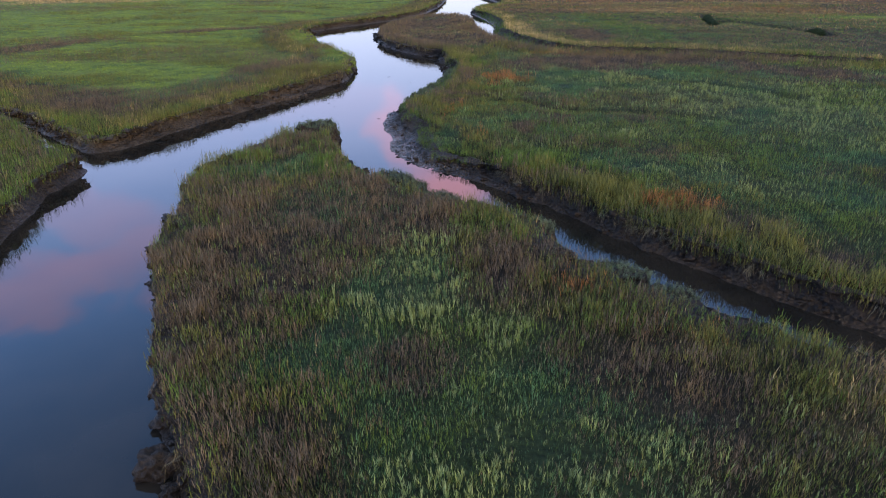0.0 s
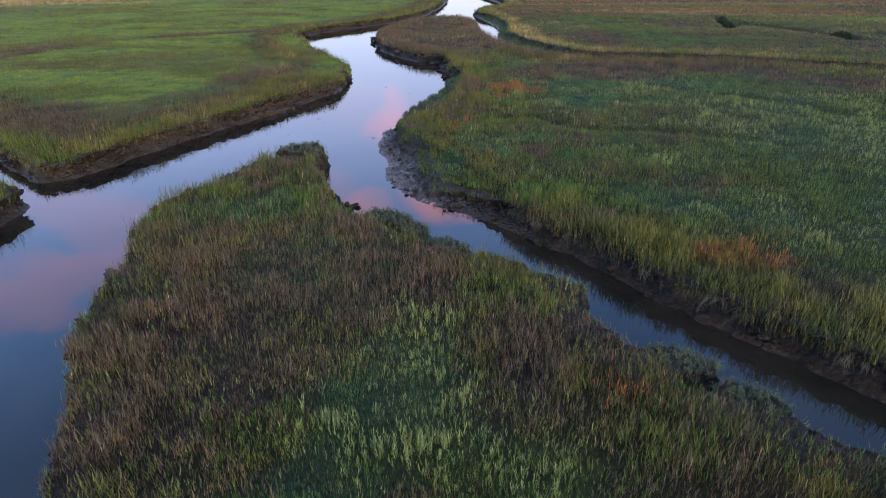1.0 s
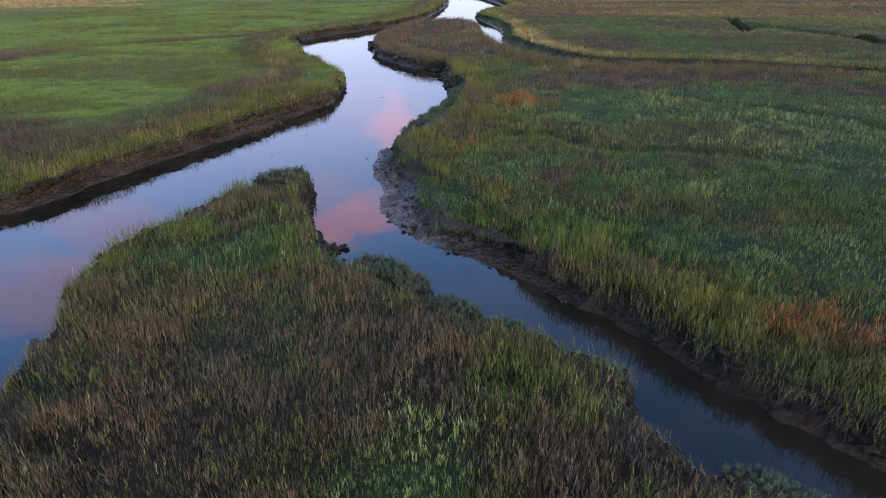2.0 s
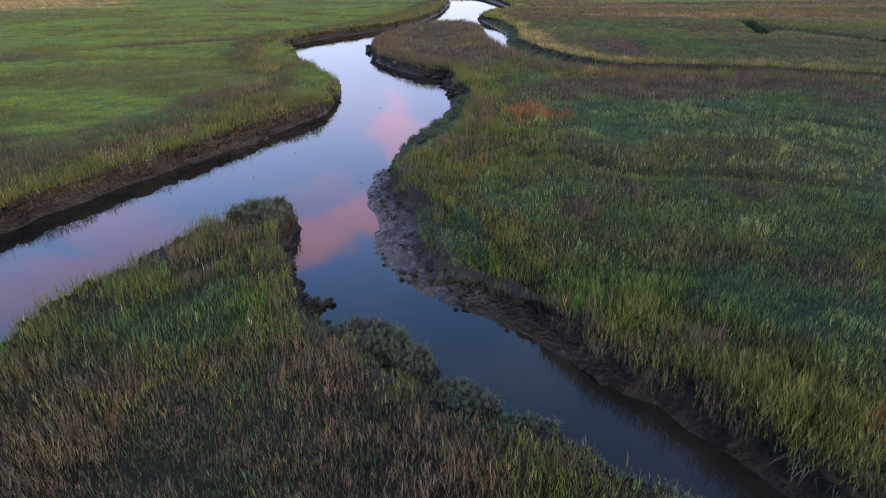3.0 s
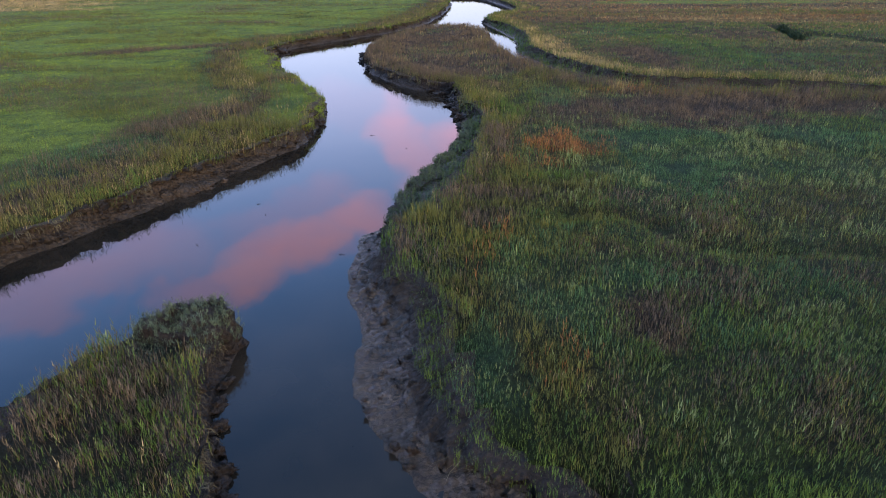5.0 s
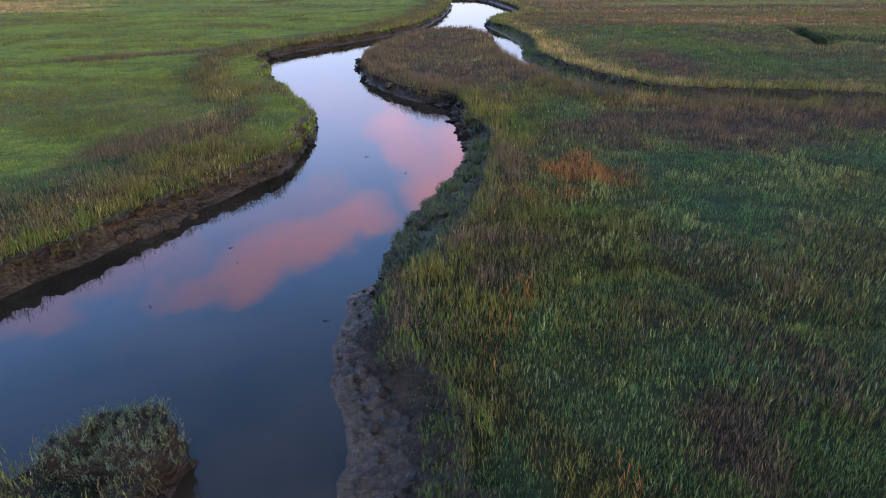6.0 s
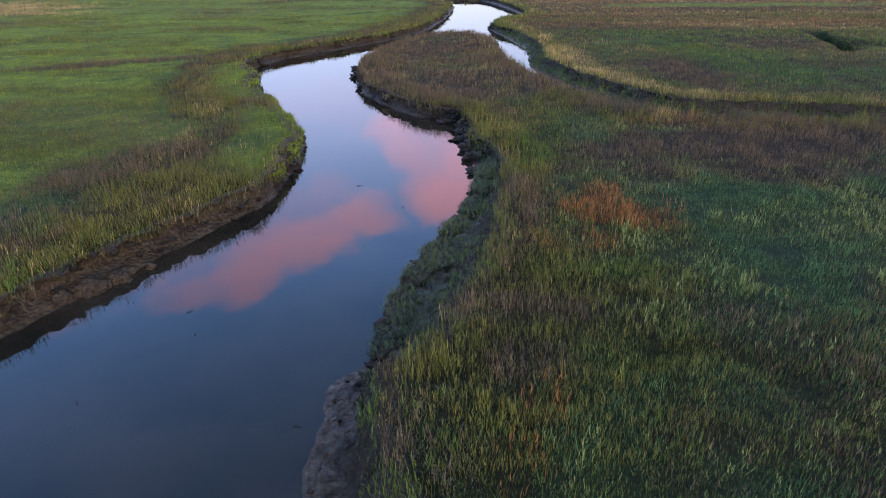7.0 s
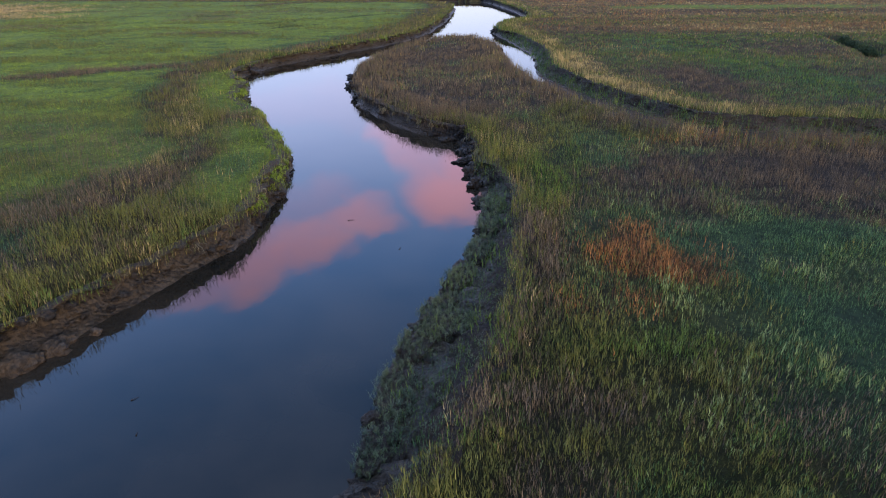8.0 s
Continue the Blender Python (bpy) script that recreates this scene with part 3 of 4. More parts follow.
def make_mud_material(name, dark, light, wet, gloss=.24):
    """Tidal mud: grey-brown, darker and glossy low down where it is wet, cracked and lumpy."""
    m, nt, bsdf, N, L = material(name)
    geo = N("ShaderNodeNewGeometry")
    p = geo.outputs["Position"]
    grain, blot = noise_node(nt, p, 9, 8, .7), noise_node(nt, p, 1.3, 5, .6)
    c = ramp(nt, grain, [(.3, dark), (.7, light)])
    c = mixed(nt, 1.0, c, ramp(nt, blot, [(.3, (.6, .58, .55)), (.7, (1.25, 1.2, 1.15))]), "MULTIPLY")
    L(c, bsdf.inputs["Base Color"])
    sep = N("ShaderNodeSeparateXYZ")
    L(p, sep.inputs[0])
    mr = N("ShaderNodeMapRange")
    mr.inputs["From Min"].default_value, mr.inputs["From Max"].default_value = .08, .6
    mr.inputs["To Min"].default_value, mr.inputs["To Max"].default_value = wet, .85
    L(sep.outputs["Z"], mr.inputs["Value"])
    L(mr.outputs["Result"], bsdf.inputs["Roughness"])
    bsdf.inputs["Specular IOR Level"].default_value = gloss
    crack = N("ShaderNodeTexVoronoi")
    crack.feature = "DISTANCE_TO_EDGE"
    crack.inputs["Scale"].default_value = 3.2
    L(p, crack.inputs["Vector"])
    scale = N("ShaderNodeTexVoronoi")
    scale.inputs["Scale"].default_value = 5.5
    L(p, scale.inputs["Vector"])
    h = mixed(nt, .5, grain, crack.outputs["Distance"], "MULTIPLY")
    h = mixed(nt, .6, h, scale.outputs["Distance"], "SUBTRACT")
    bump(nt, bsdf, h, 1.0, .34)
    return m


def make_water_material():
    m, nt, bsdf, N, L = material("still_water")
    geo = N("ShaderNodeNewGeometry")
    p = geo.outputs["Position"]
    silt = noise_node(nt, p, .25, 4, .55)
    L(ramp(nt, silt, [(.35, (.007, .007, .006)), (.65, (.020, .016, .012))]), bsdf.inputs["Base Color"])
    bsdf.inputs["IOR"].default_value = 1.333
    bsdf.inputs["Roughness"].default_value = .03
    mp = N("ShaderNodeMapping")
    mp.inputs["Scale"].default_value = (1, .5, 1)
    L(p, mp.inputs["Vector"])
    w1 = noise_node(nt, mp.outputs["Vector"], 1.6, 3, .5)
    bump(nt, bsdf, w1, .035, .05)
    return m


def make_plant_material(name, tint, tipped, spread=.62, sheen=.10):
    """Grass or leaf: the tint varies from blade to blade and from place to place; tips bleach or redden."""
    m, nt, bsdf, N, L = material(name)
    geo = N("ShaderNodeNewGeometry")
    tint = Vector(tint)
    c = ramp(nt, geo.outputs["Random Per Island"], [
        (0, (.80, .80, .80)), (.9, (1.16, 1.16, 1.16)), (.97, (1.45, 1.42, 1.32))])
    tuft = N("ShaderNodeAttribute")
    tuft.attribute_name = "tone"
    c = mixed(nt, 1.0, c, ramp(nt, tuft.outputs["Fac"], [
        (.05, tint * (1 - spread)), (.4, tint * .86), (.66, tint * 1.14), (.90, tint * (1 + spread * .75)), (1.0, (tint * (1 + spread)).lerp(Vector((.32, .28, .15)), .15))]), "MULTIPLY")
    hue = noise_node(nt, geo.outputs["Position"], 1.5, 3, .6)
    c = mixed(nt, 1.0, c, ramp(nt, hue, [(.32, (.88, .95, 1.06)), (.68, (1.22, 1.09, .82))]), "MULTIPLY")
    patch = noise_node(nt, geo.outputs["Position"], .45, 4, .6)
    c = mixed(nt, 1.0, c, ramp(nt, patch, [(.3, (.70, .74, .82)), (.7, (1.28, 1.24, 1.1))]), "MULTIPLY")
    at = N("ShaderNodeAttribute")
    at.attribute_name = "rise"
    pw = N("ShaderNodeMath")
    pw.operation = "POWER"
    pw.inputs[1].default_value = 2.0
    L(at.outputs["Fac"], pw.inputs[0])
    c = mixed(nt, pw.outputs[0], c, mixed(nt, .6, c, tipped))
    L(c, bsdf.inputs["Base Color"])
    bsdf.inputs["Roughness"].default_value = .62
    bsdf.inputs["Specular IOR Level"].default_value = sheen
    tr = N("ShaderNodeBsdfTranslucent")
    L(c, tr.inputs["Color"])
    mx = N("ShaderNodeMixShader")
    mx.inputs["Fac"].default_value = .16
    out = nt.nodes["Material Output"]
    L(bsdf.outputs[0], mx.inputs[1])
    L(tr.outputs[0], mx.inputs[2])
    L(mx.outputs[0], out.inputs["Surface"])
    return m


GROUND, WATER = make_ground_material(), make_water_material()
MUD = make_mud_material("bank_mud", (.011, .008, .006), (.052, .039, .030), .34)
SILT = make_mud_material("grey_silt", (.018, .014, .011), (.080, .064, .052), .26, .42)
BROWN_MUD = make_mud_material("brown_mud", (.020, .015, .010), (.090, .066, .045), .42)
BED_MUD = make_mud_material("inlet_mud", (.010, .008, .006), (.034, .026, .020), .8)
CLAY = make_mud_material("fallen_clay", (.026, .020, .014), (.105, .074, .050), .5)
TIPS = [(.122, .092, .060), (.118, .116, .040), (.100, .155, .036), (.11, .18, .065), (.44, .33, .17), (.27, .14, .055), (.235, .265, .120), (.17, .23, .04), (.11, .13, .075), (.04, .05, .02)]
PLANTS = [make_plant_material(n, t, tip) for n, t, tip in zip(SPECIES, TINT, TIPS)]


# ---------------------------------------------------------------- mesh helpers
def mesh_from(name, verts, faces, mat, smooth=False):
    """A mesh from arrays: verts (n, 3), faces (m, 3 or 4)."""
    me = bpy.data.meshes.new(name)
    verts, faces = np.asarray(verts, np.float32), np.asarray(faces, np.int32)
    k = faces.shape[1]
    me.vertices.add(len(verts))
    me.vertices.foreach_set("co", verts.ravel())
    me.loops.add(faces.size)
    me.loops.foreach_set("vertex_index", faces.ravel())
    me.polygons.add(len(faces))
    me.polygons.foreach_set("loop_start", np.arange(0, faces.size, k, dtype=np.int32))
    me.polygons.foreach_set("use_smooth", np.full(len(faces), smooth))
    me.materials.append(mat)
    me.update(calc_edges=True)
    return me


def shade(me, rise, tone):
    """Per-vertex height along the stem and tone of the tuft."""
    me.attributes.new("rise", "FLOAT", "POINT").data.foreach_set("value", np.asarray(rise, np.float32))
    me.attributes.new("tone", "FLOAT", "POINT").data.foreach_set("value", np.asarray(tone, np.float32))
    return me


def grid_faces(nu, nv):
    i = np.arange(nu - 1)[:, None] * nv + np.arange(nv - 1)[None]
    return np.stack([i, i + 1, i + nv + 1, i + nv], -1).reshape(-1, 4)


def part(name, bm, mat, parent, label=""):
    me = bpy.data.meshes.new(name)
    bm.to_mesh(me)
    bm.free()
    me.materials.append(mat)
    ob = new(name, me)
    ob.parent = parent
    return tagged(ob, label)


# ---------------------------------------------------------------- ground sheet
def axis(fine_from, fine_to, fine, limit_low, limit_high, growth_rate):
    mid = np.arange(fine_from, fine_to + fine / 2, fine)
    up, dn, s = [mid[-1]], [mid[0]], fine
    while up[-1] < limit_high:
        s = min(s * growth_rate, 400)
        up.append(up[-1] + s)
    s = fine
    while dn[-1] > limit_low:
        s = min(s * growth_rate, 400)
        dn.append(dn[-1] - s)
    return np.r_[dn[:0:-1], mid, up[1:]]


def make_ground():
    xs, ys = axis(-24, 22, .55, -3500, 3500, 1.045), axis(6, 82, .55, -300, 4500, 1.03)
    gx, gy = np.meshgrid(xs, ys, indexing="ij")
    x, y = gx.ravel(), gy.ravel()
    land, inland, setback, lip = survey(x, y)
    top = plateau(x, y) + step(np.hypot(x, y), 400, 3000) * 2
    z = np.where(inland < setback + .35, -.25, top - .02)
    z = np.where((inland >= setback + .35) & (inland < setback + .9), top - .12, z)
    z = np.where(inland < .15, -.9, z)
    me = mesh_from("ground", np.stack([x, y, z], 1), grid_faces(len(xs), len(ys)), GROUND, True)
    w = growth(x, y, land, inland, setback)
    # plant tints darkened to paint in the shade between the stems
    tint = (w * FLOOR_SHADE[:, None]).T @ TINT
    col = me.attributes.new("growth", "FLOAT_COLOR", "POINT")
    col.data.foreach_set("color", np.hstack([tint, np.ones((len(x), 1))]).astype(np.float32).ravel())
    ob = tagged(new("ground", me), "flat salt marsh floor cut by tidal channels", "marsh ground", kind="structure")
    return ob


def make_water():
    xs, ys = np.linspace(-3000, 3000, 25), np.linspace(-300, 4000, 25)
    gx, gy = np.meshgrid(xs, ys, indexing="ij")
    me = mesh_from("water", np.stack([gx.ravel(), gy.ravel(), gx.ravel() * 0], 1), grid_faces(25, 25), WATER, True)
    return tagged(new("water", me), "still dark tidal river mirroring a sunset sky", "water", kind="structure")


def make_bank(name, label):
    """The eroded mud face of one shore, from under the water up over the lip."""
    q = LINES[name]
    rows = 26
    s, h, n, run = q[:, 2:3], q[:, 3:4], q[:, 4:6], q[:, 6:7]
    bench = step(s, .95, 1.5)
    t = np.linspace(0, 1, rows)[None]
    # steep face
    ku = [-1.4, -.5, -.12, .0, .30, .74, 1.04, .98, .70]
    u_steep = np.interp(t, [0, .08, .18, .24, .34, .5, .66, .8, .88], ku) * np.ones_like(s)
    z_steep = np.interp(t, [0, .08, .18, .24, .34, .5, .66, .8, .88], [-.6, -.3, -.08, .02, .10, .24, .52, .84, 1.0]) * np.ones_like(s)
    u_bench = np.interp(t, [0, .08, .16, .2, .26, .5, .7, .8, .88], [-1.4, -.4, -.08, .0, .05, .38, .68, .9, 1.0]) * np.ones_like(s)
    z_bench = np.interp(t, [0, .08, .16, .2, .26, .5, .7, .8, .88], [-.6, -.3, -.08, .03, .17, .30, .48, .85, 1.0]) * np.ones_like(s)
    u = (u_steep * (1 - bench) + u_bench * bench)
    z = (z_steep * (1 - bench) + z_bench * bench)
    over = np.clip((t - .88) / .12, 0, 1)
    u = np.where(u > 0, u * s, u * .8) + over * 1.1
    x, y = q[:, 0:1] + n[:, 0:1] * u, q[:, 1:2] + n[:, 1:2] * u
    top = plateau(x.ravel(), y.ravel()).reshape(x.shape)
    lipz = h + (top - h) * step(over, 0, .6)
    z = np.where(z > 0, z * lipz, z) - .10 * step(over, .02, .2) - .25 * step(over, .5, 1)
    # lumps, slumps and small ledges
    near = (.25 + .75 * step(t, .25, .55)) * np.clip(t / .2, 0, 1) * (1 - over)
    r = run + 0 * t
    lump = .6 * fnoise(r * .8, t * 2 + 0 * r, 41, 3) + .35 * np.abs(fnoise(r * 2.6, t * 6 + 0 * r, 42, 3)) + .3 * vnoise(r * 7, t * 14 + 0 * r, 43)
    amp = np.clip(.16 + .10 * s, .16, .30)
    blocky = hash2(np.floor(r * 1.7 + .4 * t), np.floor(t * 9 + .6 * vnoise(r * .9, r * 0, 50)), 77) - .5
    lump = lump + (1.5 if name == "west" else .9) * blocky * step(t, .26, .34)
    shove = lump * amp * near
    x, y = x - n[:, 0:1] * shove, y - n[:, 1:2] * shove
    ripple = np.abs(vnoise(x * 3.1 + y, y * 3.1 - x, 46)) + .6 * np.abs(vnoise(x * 7, y * 7, 47))
    z = z - bench * .20 * ripple * step(t, .22, .3) * (1 - step(t, .6, .8))
    z = z + near * .13 * (fnoise(x * 2.2, y * 2.2, 44, 3) + .5 * vnoise(x * 9, y * 9, 45)) * (z > -.02)
    z = np.where((t > .24) & (bench > .3), np.maximum(z, .035 + .03 * vnoise(x * 5, y * 5, 49)), z)
    me = mesh_from("bank", np.stack([x, y, z], -1).reshape(-1, 3), grid_faces(len(q), rows), BROWN_MUD if name == "west" else MUD, True)
    if name == "east":
        me.materials.append(SILT)
        cx, cy = x[:-1, :-1].ravel(), y[:-1, :-1].ravel()
        low = np.broadcast_to(t[:, :-1] < .64, x[:-1, :-1].shape).ravel()
        me.polygons.foreach_set("material_index", (low & (cy > 34.6) & (cy < 66) & (cx < 3)).astype(np.int32))
    if name == "west":
        me.materials.append(CLAY)
        cx, cy = x[:-1, :-1].ravel(), y[:-1, :-1].ravel()
        face = np.broadcast_to((t[:, :-1] > .3) & (t[:, :-1] < .86), x[:-1, :-1].shape).ravel()
        bare = (face & (cy > 47.3) & (cy < 51.8) & (cx > -20) & (fnoise(cx * .9, cy * .9, 48, 3) > -.1)).astype(np.int32)
        me.polygons.foreach_set("material_index", bare)
    return tagged(new("bank_" + name, me), label, "mud bank", kind="structure")


make_ground()
make_water()
for name, label in (
        ("west", "crumbling brown mud bank under overhanging grass"), ("southwest", "low grassy mud bank of a small islet"),
        ("point", "steep mud bank and slumped bench of the grassy point"), ("east", "dark wet mud bank with benches and a bare spit"),
        ("northeast", "dark undercut mud bank below straw grass")):
    make_bank(name, label)


def make_inlet_bed():
    """Bare wet mud that floors the inlet above its mouth."""
    c = smooth_line([(*p, 0) for p in ((1.2, 97.5), (2.6, 90.7), (5, 83.6), (7.4, 78.8), (10.6, 75.6), (14.5, 74.3), (20, 74), (28, 72.2), (40, 67.5), (70, 59.5))], lambda a, b: .5)[:, :2]
    d = np.gradient(c, axis=0)
    d /= np.linalg.norm(d, axis=1)[:, None]
    u = np.linspace(-2.2, 2.2, 15)
    x, y = c[:, :1] - d[:, 1:] * u, c[:, 1:] + d[:, :1] * u
    run = np.r_[0, np.cumsum(np.hypot(*np.diff(c, axis=0).T))][:, None]
    z = -.14 + .22 * step(run, 0, 7) + .05 * np.abs(u) + .05 * fnoise(x * 1.3, y * 1.3, 141, 3)
    me = mesh_from("inlet_bed", np.stack([x, y, z], -1).reshape(-1, 3), grid_faces(len(c), len(u)), BED_MUD, True)
    return tagged(new("inlet_bed", me), "bare dark wet mud on the floor of the inlet", "mud bed", kind="structure")


def make_scarp():
    """Low undercut step between the green shelf and the higher marsh."""
    c = smooth_line([(*p, 0) for p in SCARP[2:]], lambda a, b: .12)[:, :2]
    d = np.gradient(c, axis=0)
    d /= np.linalg.norm(d, axis=1)[:, None]
    t = np.linspace(0, 1, 11)
    run = np.r_[0, np.cumsum(np.hypot(*np.diff(c, axis=0).T))][:, None]
    u = np.interp(t, [0, .2, .5, .75, .9, 1], [-.12, .04, .20, .12, .16, .7]) + .14 * fnoise(run * 1.4, t * 3 + 0 * run, 143, 3)
    x, y = c[:, :1] - d[:, 1:] * u, c[:, 1:] + d[:, :1] * u
    z = np.interp(t, [0, .2, .5, .75, .9, 1], [.22, .40, .48, .64, .74, .68]) + .06 * fnoise(run * 2.2, t * 4 + 0 * run, 144, 3)
    me = mesh_from("bank_scarp", np.stack([x, y, z], -1).reshape(-1, 3), grid_faces(len(c), len(t)), MUD, True)
    return tagged(new("bank_scarp", me), "low dark mud step behind the green shelf", "mud bank", kind="structure")


make_inlet_bed()
make_scarp()


# ---------------------------------------------------------------- grass and herbs
HEIGHT = np.array([.44, .44, .39, .22, .42, .44, .31, .11, .25, .30])
WIDTH = np.array([.8, 1.0, 1.1, 1.2, .85, .9, 1.2, 1.0, 1.1, 1.2])
SPRIGS = np.array([.50, .70, .80, .75, .25, .5, 0, 0, 0, 0])
# range from the flight, stems for a square metre, stem width, tuft size, share of the height
TIERS = ((0, 17, 300, .0095, .24, 1), (17, 26, 225, .0125, .27, 1), (26, 42, 150, .0165, .33, .95), (42, 66, 88, .030, .46, .88), (66, 105, 42, .056, .8, .74), (105, 190, 12.0, .115, 1.5, .6))


def hang_at(x, y):
    return fnoise(x * .35, y * .35, 54, 2)


def nearest_tuft(x, y, size, kind):
    """The randomly strewn tuft centre nearest to each stem: its cell and its place."""
    bi, bj, best = np.floor(x / size), np.floor(y / size), np.full(len(x), 1e9)
    ti, tj, hx, hy = bi.copy(), bj.copy(), x.copy(), y.copy()
    for a in (-1, 0, 1):
        for b in (-1, 0, 1):
            ci, cj = bi + a, bj + b
            px, py = (ci + hash2(ci, cj, kind + 201)) * size, (cj + hash2(ci, cj, kind + 211)) * size
            d = (px - x) ** 2 + (py - y) ** 2
            near = d < best
            best = np.where(near, d, best)
            ti, tj, hx, hy = (np.where(near, u, v) for u, v in ((ci, ti), (cj, tj), (px, hx), (py, hy)))
    return ti, tj, hx, hy


def sow(rng):
    """Stems over all the land that the flight sees: place, species and size."""
    out = []
    for lo, hi, per, width, tuft, share in TIERS:
        x0, x1, y0, y1 = -max(40, hi * .95), max(40, hi * .95), 4, 44 + hi * 1.1
        cell = per ** -.5
        nx, ny = int((x1 - x0) / cell), int((y1 - y0) / cell)
        for k in range(0, nx, 400):
            i, j = np.meshgrid(np.arange(k, min(k + 400, nx)), np.arange(ny), indexing="ij")
            x = x0 + (i.ravel() + rng.random(i.size)) * cell
            y = y0 + (j.ravel() + rng.random(i.size)) * cell
            r = view_range(x, y) * (1 + .08 * (rng.random(i.size) - .5))
            seen = (r >= lo) & (r < hi) & (np.abs(x - .5 + .06 * y) < .80 * (y + 4))
            x, y = x[seen], y[seen]
            if not len(x):
                continue
            land, inland, setback, lip = survey(x, y)
            ok = (land >= 0) & (inland > .12)
            x, y, land, inland, setback, lip = (a[ok] for a in (x, y, land, inland, setback, lip))
            on_bench = inland < setback - .15 - .2 * rng.random(len(x))
            bare = fnoise(x * .55, y * .55, 51, 3) + 1.1 * step(setback, 1.05, .7) - .45 * (land != 2) - .25
            spit = (y > 31.5) & (y < 48.5) & (land == 3)
            hang = fnoise(x * .7, y * .7, 53, 3)
            cushion = ((land == 0) & (y > 65) & (y < 93) & (inland > .1)) | ((land == 0) & (inland > setback * (.64 + .3 * hang))) | ((land == 4) & (y < 150) & (inland > .16 + .12 * hang)) | ((land == 3) & (y < 33.5) & (inland > setback * (.34 + .40 * hang)))
            gap = (land == 3) & (y > 48) & (y < 66) & on_bench & (hang + .5 * fnoise(x * 1.7, y * 1.7, 55, 2) < np.where(inland < .4, .0, -.40))
            grow = ~on_bench | cushion | ((bare < .05) & ~spit & (inland > .2)) | (on_bench & spit & (inland > setback * (.76 + .12 * hang)))
            thin = rng.random(len(x)) < np.clip(.95 + .9 * fnoise(x * 1.3, y * 1.3, 52, 3), .18, 1)
            ok = grow & thin & ~gap
            x, y, land, inland, setback, lip = (a[ok] for a in (x, y, land, inland, setback, lip))
            w = growth(x, y, land, inland, setback)
            s = (rng.random(len(x))[None] > np.cumsum(w, 0)).sum(0).clip(0, len(SPECIES) - 1)
            herb = (s == 6) & (inland > 1.0)
            # herbs stand in loose clumps of uneven size
            cx, cy = np.floor(x / .5 + .7 * vnoise(x * .6, y * .6, 93)), np.floor(y / .5 + .7 * vnoise(x * .6, y * .6, 94))
            loose = .10 + .22 * hash2(cx, cy, 95)
            x = np.where(herb & (hash2(cx, cy, 96) < .75), (cx + 1.6 * hash2(cx, cy, 91) - .3) * .5 + rng.normal(0, 1, len(x)) * loose, x)
            y = np.where(herb & (hash2(cx, cy, 96) < .75), (cy + 1.6 * hash2(cx, cy, 92) - .3) * .5 + rng.normal(0, 1, len(x)) * loose, y)
            # stems gather in tufts, each with its own tone and height
            ti, tj, hx, hy = nearest_tuft(x, y, tuft, s)
            pull = np.select([s == 6, s == 3, s == 7], [.72, .15, .25], .34) * rng.random(len(x)) ** .5
            x, y = x + pull * (hx - x), y + pull * (hy - y)
            own = hash2(ti, tj, s + 221)
            tone = np.clip(.52 * own + .48 * rng.random(len(x)), 0, 1)
            f = np.clip(inland / np.maximum(setback * np.where(setback < 1, .72, 1), .05), 0, 1)
            z = np.where(inland < setback, .12 + (lip - .12) * f ** (1 + step(setback, .75, 1.3)), plateau(x, y)) - .04
            tall = 1 + np.select([land == 2, (land == 3) & (y > 34) & (y < 48), land == 0], [.05, 0.0, .10], .34) * step(inland, 3.5, 1.2) * np.isin(s, (0, 1, 2, 4, 5))
            low = np.select([land == 3, land == 2, land == 4], [.30, .25, .35], 0.0)
            tall = tall * (1 - low * step(inland + .8 * hang_at(x, y), 2.6, 4.6) * np.isin(s, (0, 1, 2, 4)))
            tall = tall * (1 - .35 * shelf(x, y)) * (.78 + .25 * own + .20 * hash2(ti, tj, s + 231)) * share
            out.append((np.stack([x, y, z], 1), s, tall, np.full(len(x), lo), tone))
    return [np.concatenate(a) for a in zip(*out)]


def blades(p, h, w, rng, lean=.45, segments=2):
    """Bent tapering blades, one island each. Two segments: 3 triangles; one: a single triangle."""
    n = len(p)
    yaw, bend = rng.random(n) * 2 * math.pi, rng.random(n) * 2 * math.pi
    side = np.stack([np.cos(yaw), np.sin(yaw), 0 * yaw], 1) * (w / 2)[:, None]
    wind = np.array((.12, .05))
    push = np.stack([np.cos(bend), np.sin(bend)], 1) * (h * lean * rng.random(n))[:, None] + wind * (h * lean * .6)[:, None]
    tip = p + np.stack([push[:, 0], push[:, 1], h], 1)
    if segments == 1:
        v = np.stack([p - side, p + side, tip], 1)
        f = np.arange(3 * n).reshape(n, 3)
        rise = np.tile([0, 0, 1.0], n)
    else:
        mid = p + np.stack([push[:, 0] * .35, push[:, 1] * .35, h * .6], 1)
        v = np.stack([p - side, p + side, mid - side * .8, mid + side * .8, tip], 1)
        b = np.arange(n)[:, None] * 5
        f = np.concatenate([b + [0, 1, 3], b + [0, 3, 2], b + [2, 3, 4]], 1).reshape(-1, 3)
        rise = np.tile([0, 0, .6, .6, 1.0], n)
    return v.reshape(-1, 3), f, rise


